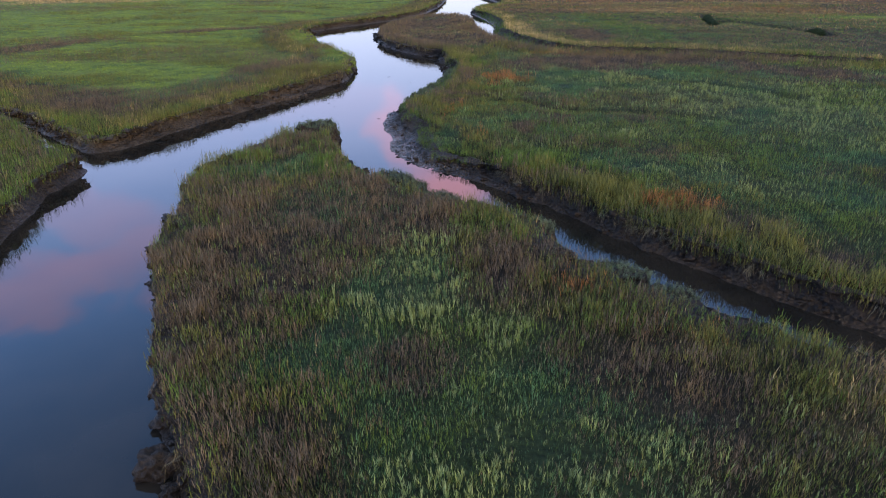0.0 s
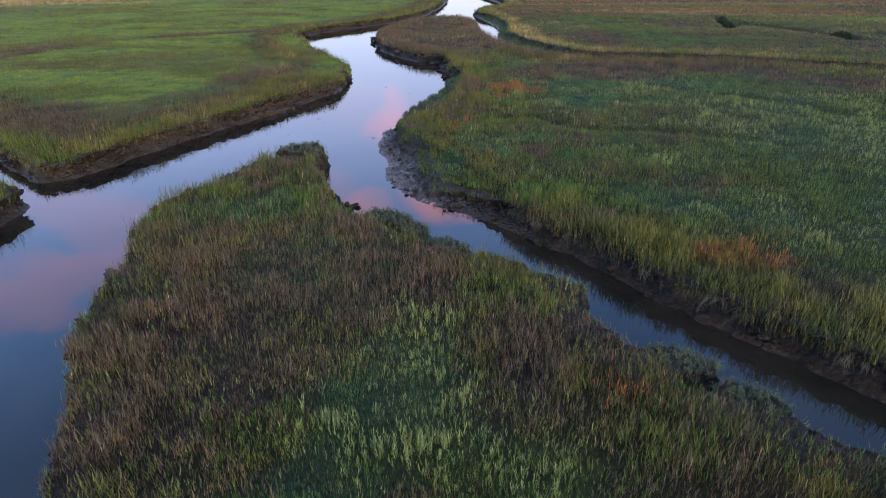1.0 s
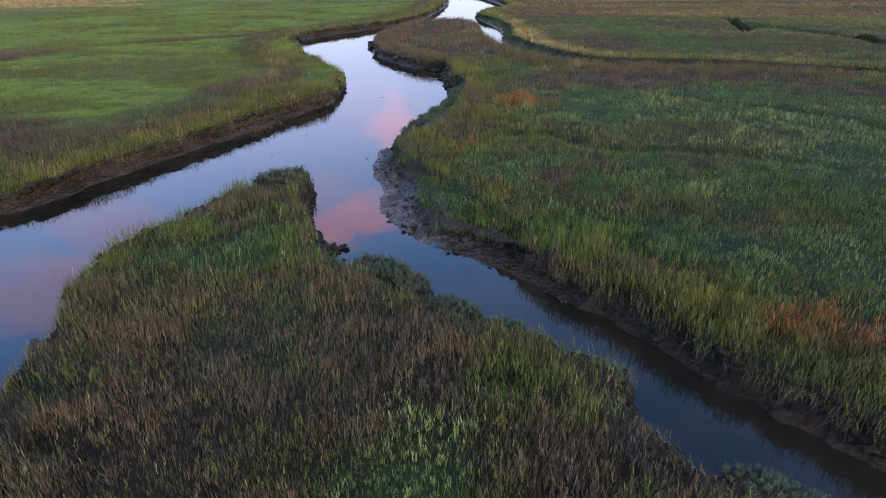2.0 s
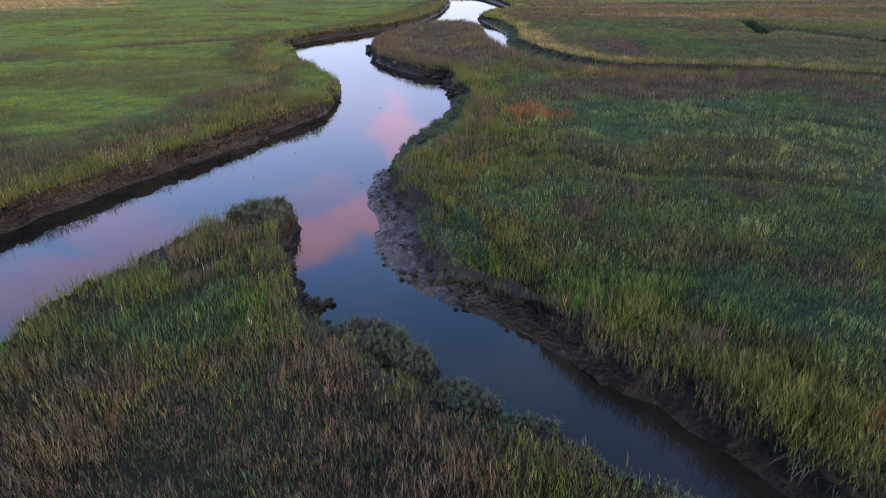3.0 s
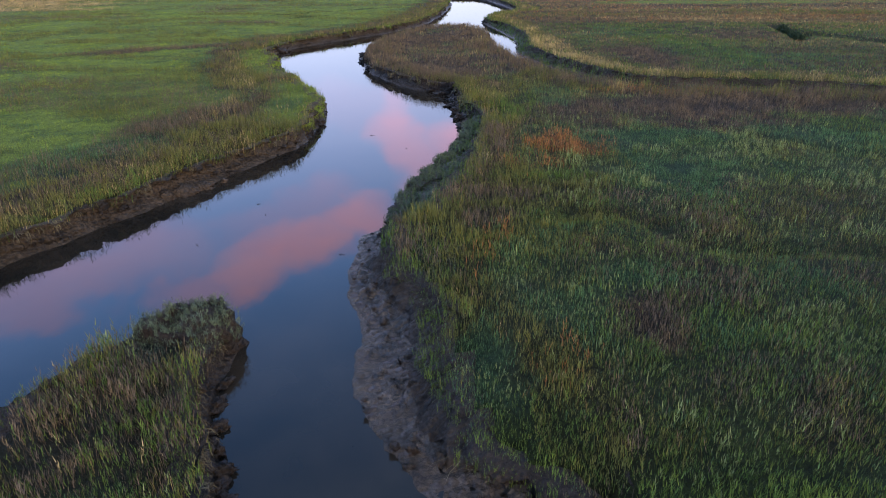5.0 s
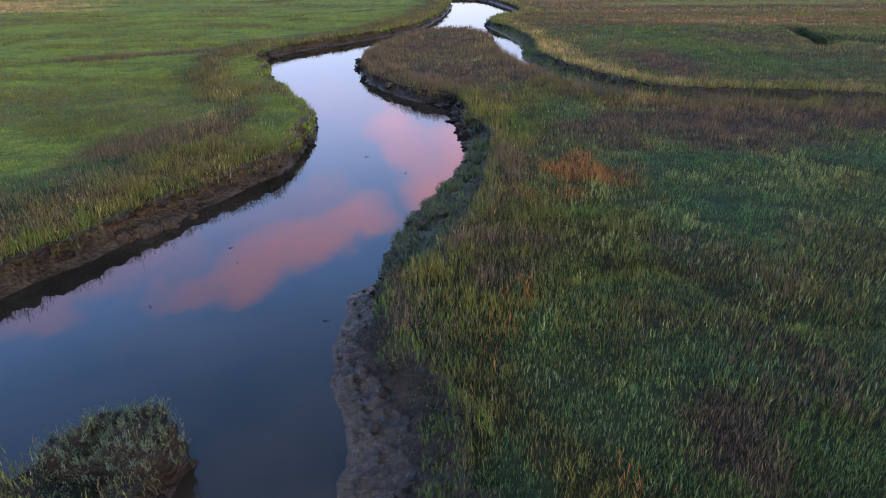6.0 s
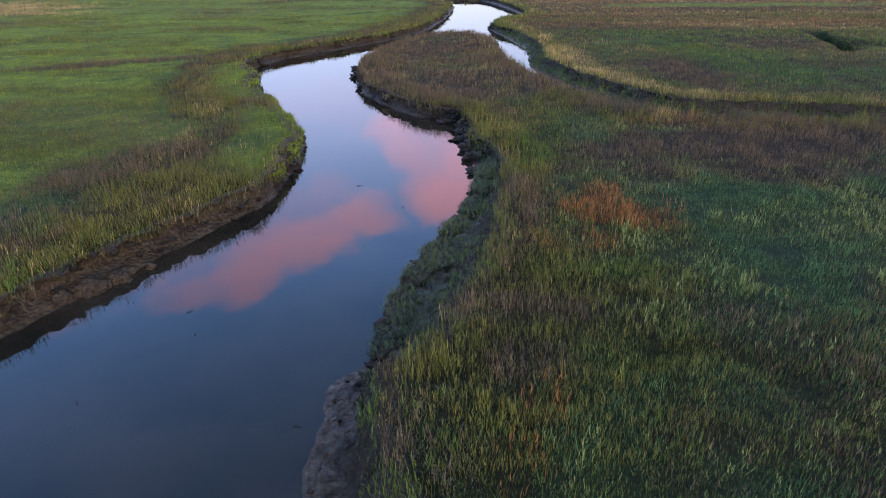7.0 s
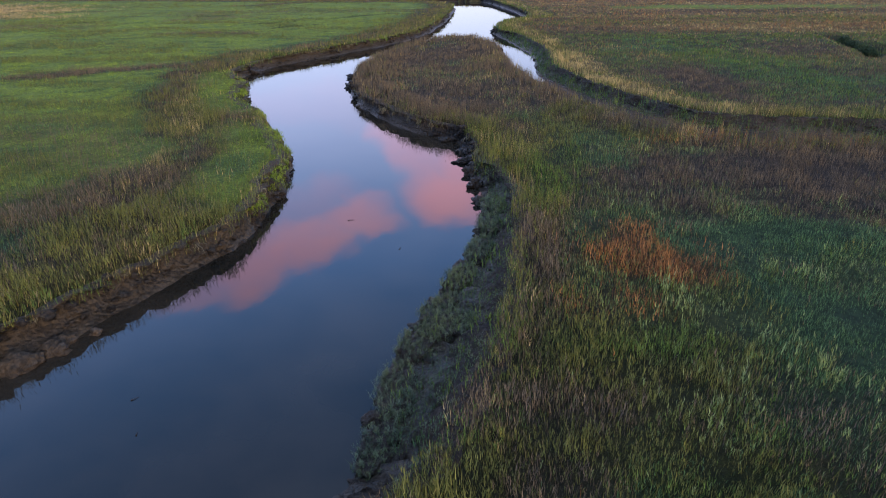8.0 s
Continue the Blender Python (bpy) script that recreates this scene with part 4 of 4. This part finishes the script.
def leaves(p, h, w, rng, count=5, full=True):
    """Leafy sprigs: small upturned leaves round a stem."""
    n = len(p)
    vs, fs = [], []
    for k in range(count):
        a = rng.random(n) * 2 * math.pi
        up = h * (.25 + .75 * (k + rng.random(n)) / count)
        d = np.stack([.65 * np.cos(a), .65 * np.sin(a), .65 + .6 * rng.random(n)], 1)
        s = np.stack([-np.sin(a), np.cos(a), 0 * a], 1)
        length = (w * (2.6 + 1.8 * rng.random(n)))[:, None]
        base = p + np.stack([.1 * h * np.cos(a), .1 * h * np.sin(a), up - .04], 1)
        mid = base + d * length * .5
        vs.append(np.stack([base, mid + s * length * .17, base + d * length, mid - s * length * .17], 1))
    v = np.concatenate(vs, 1).reshape(-1, 3)
    b = np.arange(n * count)[:, None] * 4
    f = np.concatenate([b + [0, 1, 2], b + [0, 2, 3]], 1).reshape(-1, 3) if full else b + [3, 1, 2]
    rise = np.repeat((v[:, 2] - np.repeat(p[:, 2], 4 * count)) / np.repeat(h, 4 * count), 1).clip(0, 1)
    return v, f, rise


def sprigs(p, h, rng, count, broad=1.0):
    """Upright leafy stems: short leaves that stand off a stem, one triangle each."""
    n = len(p)
    tilt = rng.normal(0, .13, (n, 2)) * h[:, None]
    vs, rs = [], []
    for k in range(count):
        a = rng.random(n) * 2 * math.pi
        f = (.15 + .80 * (k + rng.random(n)) / count)
        base = p + np.stack([tilt[:, 0] * f, tilt[:, 1] * f, h * f * .85], 1)
        length = h * (.26 + .16 * rng.random(n)) * (1.15 - .4 * f)
        d = np.stack([np.cos(a) * .40, np.sin(a) * .40, .6 + .5 * rng.random(n)], 1) * length[:, None]
        s = np.stack([-np.sin(a), np.cos(a), 0 * a], 1) * np.clip(length * .055, .004, .011)[:, None] * broad
        vs.append(np.stack([base - s, base + s, base + d], 1))
        rs.append(np.stack([f, f, np.minimum(1, f + .1)], 1))
    v = np.concatenate(vs, 1).reshape(-1, 3)
    return v, np.arange(len(v)).reshape(-1, 3), np.concatenate(rs, 1).ravel()


LABELS = {
    "russet_grass": "dry reddish-brown marsh grass in dense stands", "olive_grass": "tall olive-green cordgrass along the channel edges",
    "green_grass": "fresh bright green marsh grass", "pickleweed": "low blue-green pickleweed mats", "straw_grass": "bleached straw-coloured grass on the banks",
    "orange_grass": "rust-orange grass in small patches", "leafy_herb": "yellow-green leafy marsh herbs in clumps", "meadow_turf": "short green turf of the open meadow",
    "grey_saltbush": "low grey-green plants on mud benches", "dark_sedge": "dark sedge lining narrow drainage gullies"}


def make_growth():
    rng = np.random.default_rng(7)
    p, s, tall, lo, tone = sow(rng)
    for k, name in enumerate(SPECIES):
        vs, fs, rs, ts, base = [], [], [], [], 0

        def add(made, tones):
            nonlocal base
            v, f, r = made
            if len(tones):
                vs.append(v)
                fs.append(f + base)
                rs.append(r)
                ts.append(np.repeat(tones, len(v) // len(tones)))
                base += len(v)

        for tier, (a, b, per, width, tuft, share) in enumerate(TIERS):
            m = (s == k) & (lo == a)
            if not m.any():
                continue
            q, tn = p[m], tone[m]
            n = len(q)
            clump = np.clip(1 + .7 * fnoise(q[:, 0] * .9, q[:, 1] * .9, 60 + k, 3), .4, 1.7)
            h = HEIGHT[k] * clump * (.7 + .5 * rng.random(n)) * tall[m]
            ww = width * WIDTH[k] * (.7 + .6 * rng.random(n))
            if k == 6 and tier < 3:
                some = rng.random(n) < .62
                add(sprigs(q[some], h[some], rng, 6 if tier == 0 else 4, 1.35), tn[some])
            elif k == 8 and tier < 3:
                some = rng.random(n) < (.55 if tier == 0 else .65)
                add(leaves(q[some], h[some], ww[some], rng, 6 if tier == 0 else 4, tier == 0), tn[some])
            else:
                leafy = rng.random(n) < (SPRIGS[k] if tier < 2 else SPRIGS[k] * .35 if tier == 2 else 0)
                if leafy.any():
                    add(sprigs(q[leafy], h[leafy], rng, 5 if tier == 0 else 4), tn[leafy])
                rest = ~leafy
                add(blades(q[rest], h[rest] * (.85 if tier < 2 else 1), ww[rest], rng, .4 if k != 7 else .9, 2 if tier < 1 else 1), tn[rest])
        if not vs:
            continue
        me = shade(mesh_from(name, np.concatenate(vs), np.concatenate(fs), PLANTS[k]), np.concatenate(rs), np.concatenate(ts))
        tagged(new(name, me), LABELS[name], "marsh plants", kind="stuff")


make_growth()


# ---------------------------------------------------------------- fringe of dead grass and roots over the lips
def make_fringe():
    """Dead tufts and root mats that hang over the lips in separate bunches."""
    rng = np.random.default_rng(11)
    mat = make_plant_material("dead_fringe", (.138, .118, .076), (.21, .18, .11), .62, .1)
    vs, fs, rs, ts, base = [], [], [], [], 0
    for name, q in LINES.items():
        r = view_range(q[:, 0], q[:, 1])
        gap = np.r_[0, np.diff(q[:, 6])]
        creek = (name == "east") & (q[:, 1] < 34)
        rate = gap * np.where(creek, 7.0, 1.7) * np.clip(24 / r, .25, 1) * (r < 110) * np.clip(.5 + 1.8 * fnoise(q[:, 6] * .6, q[:, 6] * 0, 71, 2), .05, 2.2) * (q[:, 2] < 1.2)
        bunch = np.repeat(np.arange(len(q)), rng.poisson(np.clip(rate, 0, 8)))
        if not len(bunch):
            continue
        m = len(bunch)
        size = .16 + .34 * rng.random(m) ** 1.6
        size *= np.where(creek[bunch], 1.3, 1.0)
        own, back, lift = rng.random(m), .58 + .34 * rng.random(m), np.where(creek[bunch], .66, .82) + np.where(creek[bunch], .36, .16) * rng.random(m)
        b = np.repeat(np.arange(m), rng.integers(7, 22, m))
        n, i = len(b), bunch[b]
        nx, ny, s, h = q[i, 4], q[i, 5], q[i, 2], q[i, 3]
        along = rng.normal(0, .09, n) * (1 + size[b])
        p = np.stack([q[i, 0] + nx * (s * back[b] + rng.normal(0, .05, n)) - ny * along, q[i, 1] + ny * (s * back[b] + rng.normal(0, .05, n)) + nx * along, h * lift[b] + rng.normal(0, .03, n)], 1)
        length = size[b] * (.5 + .7 * rng.random(n))
        out = np.stack([-nx * .55 + rng.normal(0, .38, n), -ny * .55 + rng.normal(0, .38, n), rng.normal(-.75, .35, n)], 1)
        tip = p + out * length[:, None]
        tip[:, 2] = np.maximum(tip[:, 2], .08)
        width = np.clip(r[i] * .0008, .010, .06) * (.6 + .8 * rng.random(n))
        turn = rng.random(n) * 2 * math.pi
        side = np.stack([np.cos(turn), np.sin(turn), 0 * nx], 1) * (width / 2)[:, None]
        mid = (p + tip) / 2 + np.stack([-nx, -ny, 0 * nx + 1], 1) * (length * .2)[:, None]
        v = np.stack([p - side, p + side, mid - side * .7, mid + side * .7, tip], 1).reshape(-1, 3)
        c = np.arange(n)[:, None] * 5
        fs.append(np.concatenate([c + [0, 1, 3], c + [0, 3, 2], c + [2, 3, 4]], 1).reshape(-1, 3) + base)
        vs.append(v)
        rs.append(np.tile([0, 0, .5, .5, 1.0], n))
        ts.append(np.repeat(.6 * own[b] + .4 * rng.random(n), 5))
        base += len(v)
    me = shade(mesh_from("dead_grass_fringe", np.concatenate(vs), np.concatenate(fs), mat), np.concatenate(rs), np.concatenate(ts))
    tagged(new("dead_grass_fringe", me), "dead straw and roots hanging over the bank lips", "dead grass", kind="stuff")


make_fringe()


# ---------------------------------------------------------------- clods, fallen blocks and slumped sods
def clod_mesh(name, seed, rough=.35, flat=.75, mat=None):
    """A broken lump of bank clay with facets and pits, about one metre across."""
    bm = bmesh.new()
    bmesh.ops.create_icosphere(bm, subdivisions=4, radius=.5)
    rnd = random.Random(seed)
    planes = [(Vector((rnd.gauss(0, 1), rnd.gauss(0, 1), rnd.gauss(0, .8))).normalized(), rnd.uniform(.26, .44)) for _ in range(9)]
    shift = Vector((seed * 3.1, seed * 1.7, 0))
    for v in bm.verts:
        for n, d in planes:
            over = v.co.dot(n) - d
            if over > 0:
                v.co -= n * over * .92
        d = v.co.normalized()
        v.co += d * (rough * .55 * noise.fractal(v.co * 3.6 + shift, .9, 2.1, 5) + .05 * noise.noise(v.co * 15 + shift))
        v.co.z *= flat
    me = bpy.data.meshes.new(name)
    bm.to_mesh(me)
    bm.free()
    me.materials.append(mat or MUD)
    for p in me.polygons:
        p.use_smooth = True
    return me


CLODS = [clod_mesh("mud_clod", k, .55, .62) for k in range(5)]
BLOCKS = [clod_mesh("clay_block", 20 + k, .22, .8, CLAY) for k in range(4)]


def put_clod(x, y, size, mesh, label, group, turn, z=0.0, stretch=1.0, name="mud_clod"):
    ob = new(name, mesh)
    ob.matrix_world = pose(x, y, z + .04 * size, 0, 0, turn) @ Matrix.Diagonal((size * stretch, size, size, 1))
    return tagged(ob, label, "mud clod", group)


rnd = random.Random(5)
for k, (x, y, size) in enumerate([(-14.75, 51.75, .75), (-14.35, 52.15, .55), (-14.2, 52.75, .62), (-13.9, 52.6, .42), (-15.1, 51.2, .6), (-14.0, 53.2, .35), (-15.35, 50.7, .4), (-13.5, 53.55, .3), (-15.9, 49.3, .4)]):
    put_clod(x, y, size * 1.25, BLOCKS[k % 4], "fallen brown clay block at the foot of the bank", "clay blocks under the bank", rnd.uniform(0, 360), .02, rnd.uniform(.9, 1.3), "clay_block")
for k, (x, y, size) in enumerate([
        (-3.0, 58.3, .55), (-2.5, 64.6, .8), (-2.75, 66.8, .9), (-2.95, 68.7, 1.0),
        (-3.4, 70.6, .9), (-3.6, 72.4, .7), (-4.5, 74.6, .8), (-13.95, 91.0, 1.2), (-14.6, 95.5, .9), (-14.5, 98.6, 1.0), (-24.6, 97.8, 1.2), (-23.3, 91.5, 1.0), (-20.9, 85.0, 1.1),
        (-11.75, 64.9, .8), (-11.7, 61.6, .7), (-12.0, 59.4, .55), (-4.8, 34.42, .42), (-5.1, 34.25, .62), (-5.45, 34.2, .55), (-5.2, 33.85, .6), (-5.8, 34.6, .62), (-6.1, 35.05, .5), (-6.3, 35.5, .6), (-6.6, 36.1, .5), (-6.85, 36.8, .55), (-7.15, 37.6, .45), (-7.3, 38.4, .4),
        (-12.05, 27.1, .75), (-11.85, 26.4, .45), (-11.3, 24.2, .55), (-4.85, 12.5, .5), (3.25, 31.05, .5), (3.0, 31.45, .35), (-1.5, 133.0, 1.4), (1.0, 142.4, 1.6)]):
    put_clod(x, y, size, CLODS[k % 5], "dark wet mud clod at the water's edge", "mud clods along the shores", rnd.uniform(0, 360), .0, rnd.uniform(.9, 1.5))
put_clod(-5.55, 13.1, .95, clod_mesh("clay_block", 31, .24, .95), "dark block of fallen bank standing in the water", "mud clods along the shores", 25, .08, 1.0)

shore = LINES["east"]
ahead = 48.4
for k, row in enumerate(shore):
    if ahead < row[1] < 64 and row[0] < 0:
        size = rnd.uniform(.22, .55)
        put_clod(row[0] + row[4] * .1, row[1] + row[5] * .1, size, CLODS[k % 5], "dark wet mud clod at the water's edge", "mud clods along the shores", rnd.uniform(0, 360), .0, rnd.uniform(.9, 1.6))
        ahead = row[1] + rnd.uniform(.35, 1.3)


def make_crumbs():
    """Countless small lumps of root mat and mud on the lips and at the feet of the banks."""
    rng = np.random.default_rng(23)
    lumps = []
    for level in (1, 2):
        bm = bmesh.new()
        bmesh.ops.create_icosphere(bm, subdivisions=level, radius=.5)
        lumps.append((np.array([v.co for v in bm.verts]), np.array([[v.index for v in f.verts] for f in bm.faces])))
        bm.free()
    vs, fs, base = [], [], 0
    for land, q in LINES.items():
        r = view_range(q[:, 0], q[:, 1])
        gap = np.r_[0, np.diff(q[:, 6])]
        for place, per in (("lip", 5.0), ("face", 4.4 if land == "west" else 2.6), ("toe", 1.4)):
            count = rng.poisson(np.clip(gap * per * np.clip(.6 + 1.6 * fnoise(q[:, 6] * .45, q[:, 6] * 0 + per, 81, 3), .05, 2.5) * np.clip(22 / r, .12, 1) * (r < 120) * (q[:, 2] < {"lip": 1.0, "face": 2.3, "toe": 3}[place]) * np.where((land == "east") & (q[:, 1] > 47.5) & (q[:, 1] < 75), 2.2, 1), 0, 8))
            for far_off in (True, False):
                i = np.repeat(np.arange(len(q)), count * ((r > 28) == far_off))
                n = len(i)
                if not n:
                    continue
                ball, tris = lumps[0 if far_off else 1]
                s, h = q[i, 2], q[i, 3]
                f = {"lip": .86, "face": .5, "toe": .05}[place] + rng.normal(0, .10, n) * (2 if place == "face" else 1)
                f = np.maximum(f, .03)
                z = {"lip": h * .86, "face": h * np.where(s > 1, .30 * np.clip(f / .5, .4, 1.6), .36), "toe": h * 0 + .05}[place] + rng.normal(0, .07, n)
                c = np.stack([q[i, 0] + q[i, 4] * s * f, q[i, 1] + q[i, 5] * s * f, z], 1)
                size = (.09 + (.34 if place == "lip" else .24) * rng.random(n) ** 2.4) * np.clip(r[i] / 24, 1, 1.6)
                warp = 1 + .38 * rng.normal(0, 1, (n, len(ball), 1)).clip(-1.4, 1.4) * .8
                stretch = np.stack([.8 + .7 * rng.random(n), .8 + .7 * rng.random(n), .5 + .4 * rng.random(n)], 1)
                v = c[:, None] + ball[None] * warp * (size[:, None] * stretch)[:, None]
                vs.append(v.reshape(-1, 3))
                fs.append((tris[None] + (np.arange(n) * len(ball))[:, None, None]).reshape(-1, 3) + base)
                base += n * len(ball)
    me = mesh_from("mud_crumbs", np.concatenate(vs), np.concatenate(fs), MUD, True)
    tagged(new("mud_crumbs", me), "crumbled dark mud and root mat on the banks", "mud crumbs", kind="stuff")


make_crumbs()


def make_sod(x, y, rx, ry, height, turn, seed, label, species):
    """A slumped block of marsh sod: a mud body with a cover of small plants."""
    rng = np.random.default_rng(seed)
    root = tagged(new("slumped_sod"), label, "sod block", "slumped sods beside the creek")
    root.matrix_world = pose(x, y, 0, 0, 0, turn)
    bm = bmesh.new()
    bmesh.ops.create_icosphere(bm, subdivisions=4, radius=1)
    for v in bm.verts:
        c = v.co.copy()
        top = max(0.0, c.z)
        r = 1 + .34 * noise.fractal(c * 1.9 + Vector((seed, 0, 0)), .9, 2, 5) + .07 * noise.noise(c * 9)
        flat = min(1.0, top * 1.9) if c.z > 0 else c.z * .5
        v.co = Vector((c.x * rx * r, c.y * ry * r, flat * height * (1 + .25 * noise.noise(c * 2.5 + Vector((0, seed, 0))))))
    pts = [(v.co.copy(), v.normal.copy()) for v in bm.verts]
    for f in bm.faces:
        f.smooth = True
    part("block", bm, MUD, root)
    spots = np.array([p for p, _ in pts if p.z > height * .35])
    q = spots[rng.integers(0, len(spots), int(2100 * rx * ry))] + rng.normal(0, .06, (int(2100 * rx * ry), 3)) * (1, 1, .25)
    q = q[fnoise(q[:, 0] * 1.8 + seed, q[:, 1] * 1.8, 61, 3) > -.75]
    h = .15 * (.6 + .8 * rng.random(len(q)))
    ti, tj, hx, hy = nearest_tuft(q[:, 0], q[:, 1], .2, np.full(len(q), seed))
    q[:, 0], q[:, 1] = q[:, 0] * .55 + hx * .45, q[:, 1] * .55 + hy * .45
    v, f, rise = leaves(q, h, np.full(len(q), .0125), rng, 4)
    v2, f2, rise2 = blades(q[::2], h[::2] * 1.15, np.full(len(q[::2]), .013), rng, 1.3, 1)
    me = mesh_from("plant_cover", np.vstack([v, v2]), np.vstack([f, f2 + len(v)]), PLANTS[species])
    tone = .7 * hash2(ti, tj, seed + 9) + .3 * rng.random(len(q))
    shade(me, np.concatenate([rise, rise2]), np.concatenate([np.repeat(tone, 16), np.repeat(tone[::2], 3)]).clip(0, 1))
    cover = new("plant_cover", me)
    cover.parent = root
    tagged(cover, "bright green turf cover" if species == 7 else "grey-green leafy plant cover", kind="stuff")


for k, (x, y, rx, ry, height, turn) in enumerate([
        (-2.9, 31.75, 1.25, .75, .62, -25), (-1.7, 30.9, .8, .6, .55, -40), (-.2, 29.4, .95, .6, .55, -30), (1.2, 28.5, .8, .5, .45, -15), (4.0, 26.3, .7, .5, .6, -50),
        (6.6, 22.7, 1.0, .55, .5, -20), (8.0, 21.2, .9, .5, .45, -35), (-8.75, 39.8, 1.35, .95, 1.08, 20)] + [
        (-4.45, 49.4, .9, .40, .22, 80), (-4.3, 51.3, 1.1, .5, .24, 95), (-4.05, 53.3, .8, .5, .26, 70), (-3.6, 55.2, .9, .4, .28, 60), (-3.05, 57.2, 1.0, .45, .30, 65), (-2.4, 59.5, 1.0, .5, .30, 75),
        (-2.1, 61.7, .9, .5, .33, 85), (-1.9, 63.7, 1.0, .5, .38, 90), (-3.1, 54.2, .9, .6, .34, 40)] + [
        (-12.0, 62.6, 1.1, .5, .62, 95), (-12.2, 65.2, 1.2, .55, .6, 92), (-12.7, 67.8, 1.2, .5, .55, 100), (-13.3, 70.4, 1.2, .5, .5, 115), (-15.2, 74.2, 1.6, .55, .45, 125), (-17.9, 79.2, 1.6, .6, .45, 120), (-21.7, 85.9, 1.5, .7, .5, 110), (-23.2, 89.8, 1.4, .7, .5, 100)]):
    green = x < -11.5
    make_sod(x, y, rx, ry, height, turn, 40 + k, "low bank cushion with bright green turf by the water" if green else "slumped marsh sod block with grey-green plants by the water", 7 if green else 8)


# ---------------------------------------------------------------- gully shrubs and drift twigs
def make_shrub(x, y, rx, ry, height, turn, seed):
    """A dark bush in a gully: several stems and a ragged crown of small leaves."""
    rng = np.random.default_rng(seed)
    root = tagged(new("gully_shrub"), "dark green shrub growing in a narrow gully", "shrub", "shrubs in the gullies")
    base_z = float(plateau(np.array([x]), np.array([y]))[0]) - .05
    root.matrix_world = pose(x, y, base_z, 0, 0, turn)
    for k in range(5):
        bm = bmesh.new()
        foot = Vector((rng.normal(0, rx * .35), rng.normal(0, ry * .35), -.3))
        top = foot + Vector((rng.normal(0, .25), rng.normal(0, .2), height * .75))
        rings = []
        for j in range(4):
            c, r = foot.lerp(top, j / 3) + Vector((.05 * math.sin(j * 2 + k), .05 * math.cos(j * 3 + k), 0)), .035 * (1 - j / 4)
            rings.append([bm.verts.new(c + Vector((math.cos(a), math.sin(a), 0)) * r) for a in (0, 1.26, 2.51, 3.77, 5.03)])
        for lo, hi in zip(rings, rings[1:]):
            for i in range(5):
                bm.faces.new((lo[i], lo[(i + 1) % 5], hi[(i + 1) % 5], hi[i]))
        part("stem", bm, MUD, root)
    n = int(1500 * rx * ry)
    a, r = rng.random(n) * 2 * math.pi, np.sqrt(rng.random(n))
    lumps = 1 + .35 * fnoise(np.cos(a) * 1.5 + seed, np.sin(a) * 1.5, 95, 2)
    q = np.stack([np.cos(a) * r * rx * lumps, np.sin(a) * r * ry * lumps, height * (1 - r**2 * .7) * (.35 + .5 * rng.random(n)) * (.8 + .3 * lumps)], 1)
    v, f, rise = leaves(q, np.full(n, .22), np.full(n, .040), rng, 3)
    me = mesh_from("crown", v, f, SHRUB)
    shade(me, rise, np.repeat(rng.random(n), 12))
    crown = tagged(new("crown", me), "ragged dark green crown", kind="stuff")
    crown.parent = root


SHRUB = make_plant_material("shrub_leaf", (.022, .038, .020), (.035, .055, .03), .4, .1)
for k, (x, y, rx, ry, height, turn) in enumerate([(38.2, 116.0, 1.5, .8, 1.1, 70), (37.0, 111.6, 1.9, 1.0, 1.3, 80), (36.4, 107.6, 1.4, .8, 1.0, 75), (46.0, 94.6, 1.8, .9, 1.2, 20)]):
    make_shrub(x, y, rx, ry, height, turn, 300 + k)


def make_twig(x, y, length, turn, seed):
    rnd2 = random.Random(seed)
    bm = bmesh.new()
    rings = []
    for j in range(6):
        f = j / 5
        c, r = Vector(((f - .5) * length, .04 * length * math.sin(f * 5 + seed), .012 + .01 * math.sin(f * 4))), .012 * (1.2 - f)
        rings.append([bm.verts.new(c + Vector((0, math.cos(a), math.sin(a))) * r) for a in (0, 1.26, 2.51, 3.77, 5.03)])
    for lo, hi in zip(rings, rings[1:]):
        for i in range(5):
            bm.faces.new((lo[i], lo[(i + 1) % 5], hi[(i + 1) % 5], hi[i]))
    bm.faces.new(rings[0][::-1])
    bm.faces.new(rings[-1])
    me = bpy.data.meshes.new("drift_twig")
    bm.to_mesh(me)
    bm.free()
    me.materials.append(MUD)
    ob = new("drift_twig", me)
    ob.matrix_world = pose(x, y, 0, 0, 0, turn)
    tagged(ob, "small dark twig floating on still water", "twig", "drift twigs on the river")


for k, (x, y, length) in enumerate([(-6.0, 46.0, .22), (-7.8, 62.4, .3), (-10.8, 50.8, .2), (-5.4, 59.8, .2), (-10.1, 49.6, .12), (-11.7, 46.5, .22)]):
    make_twig(x, y, length, 25 * k, k)
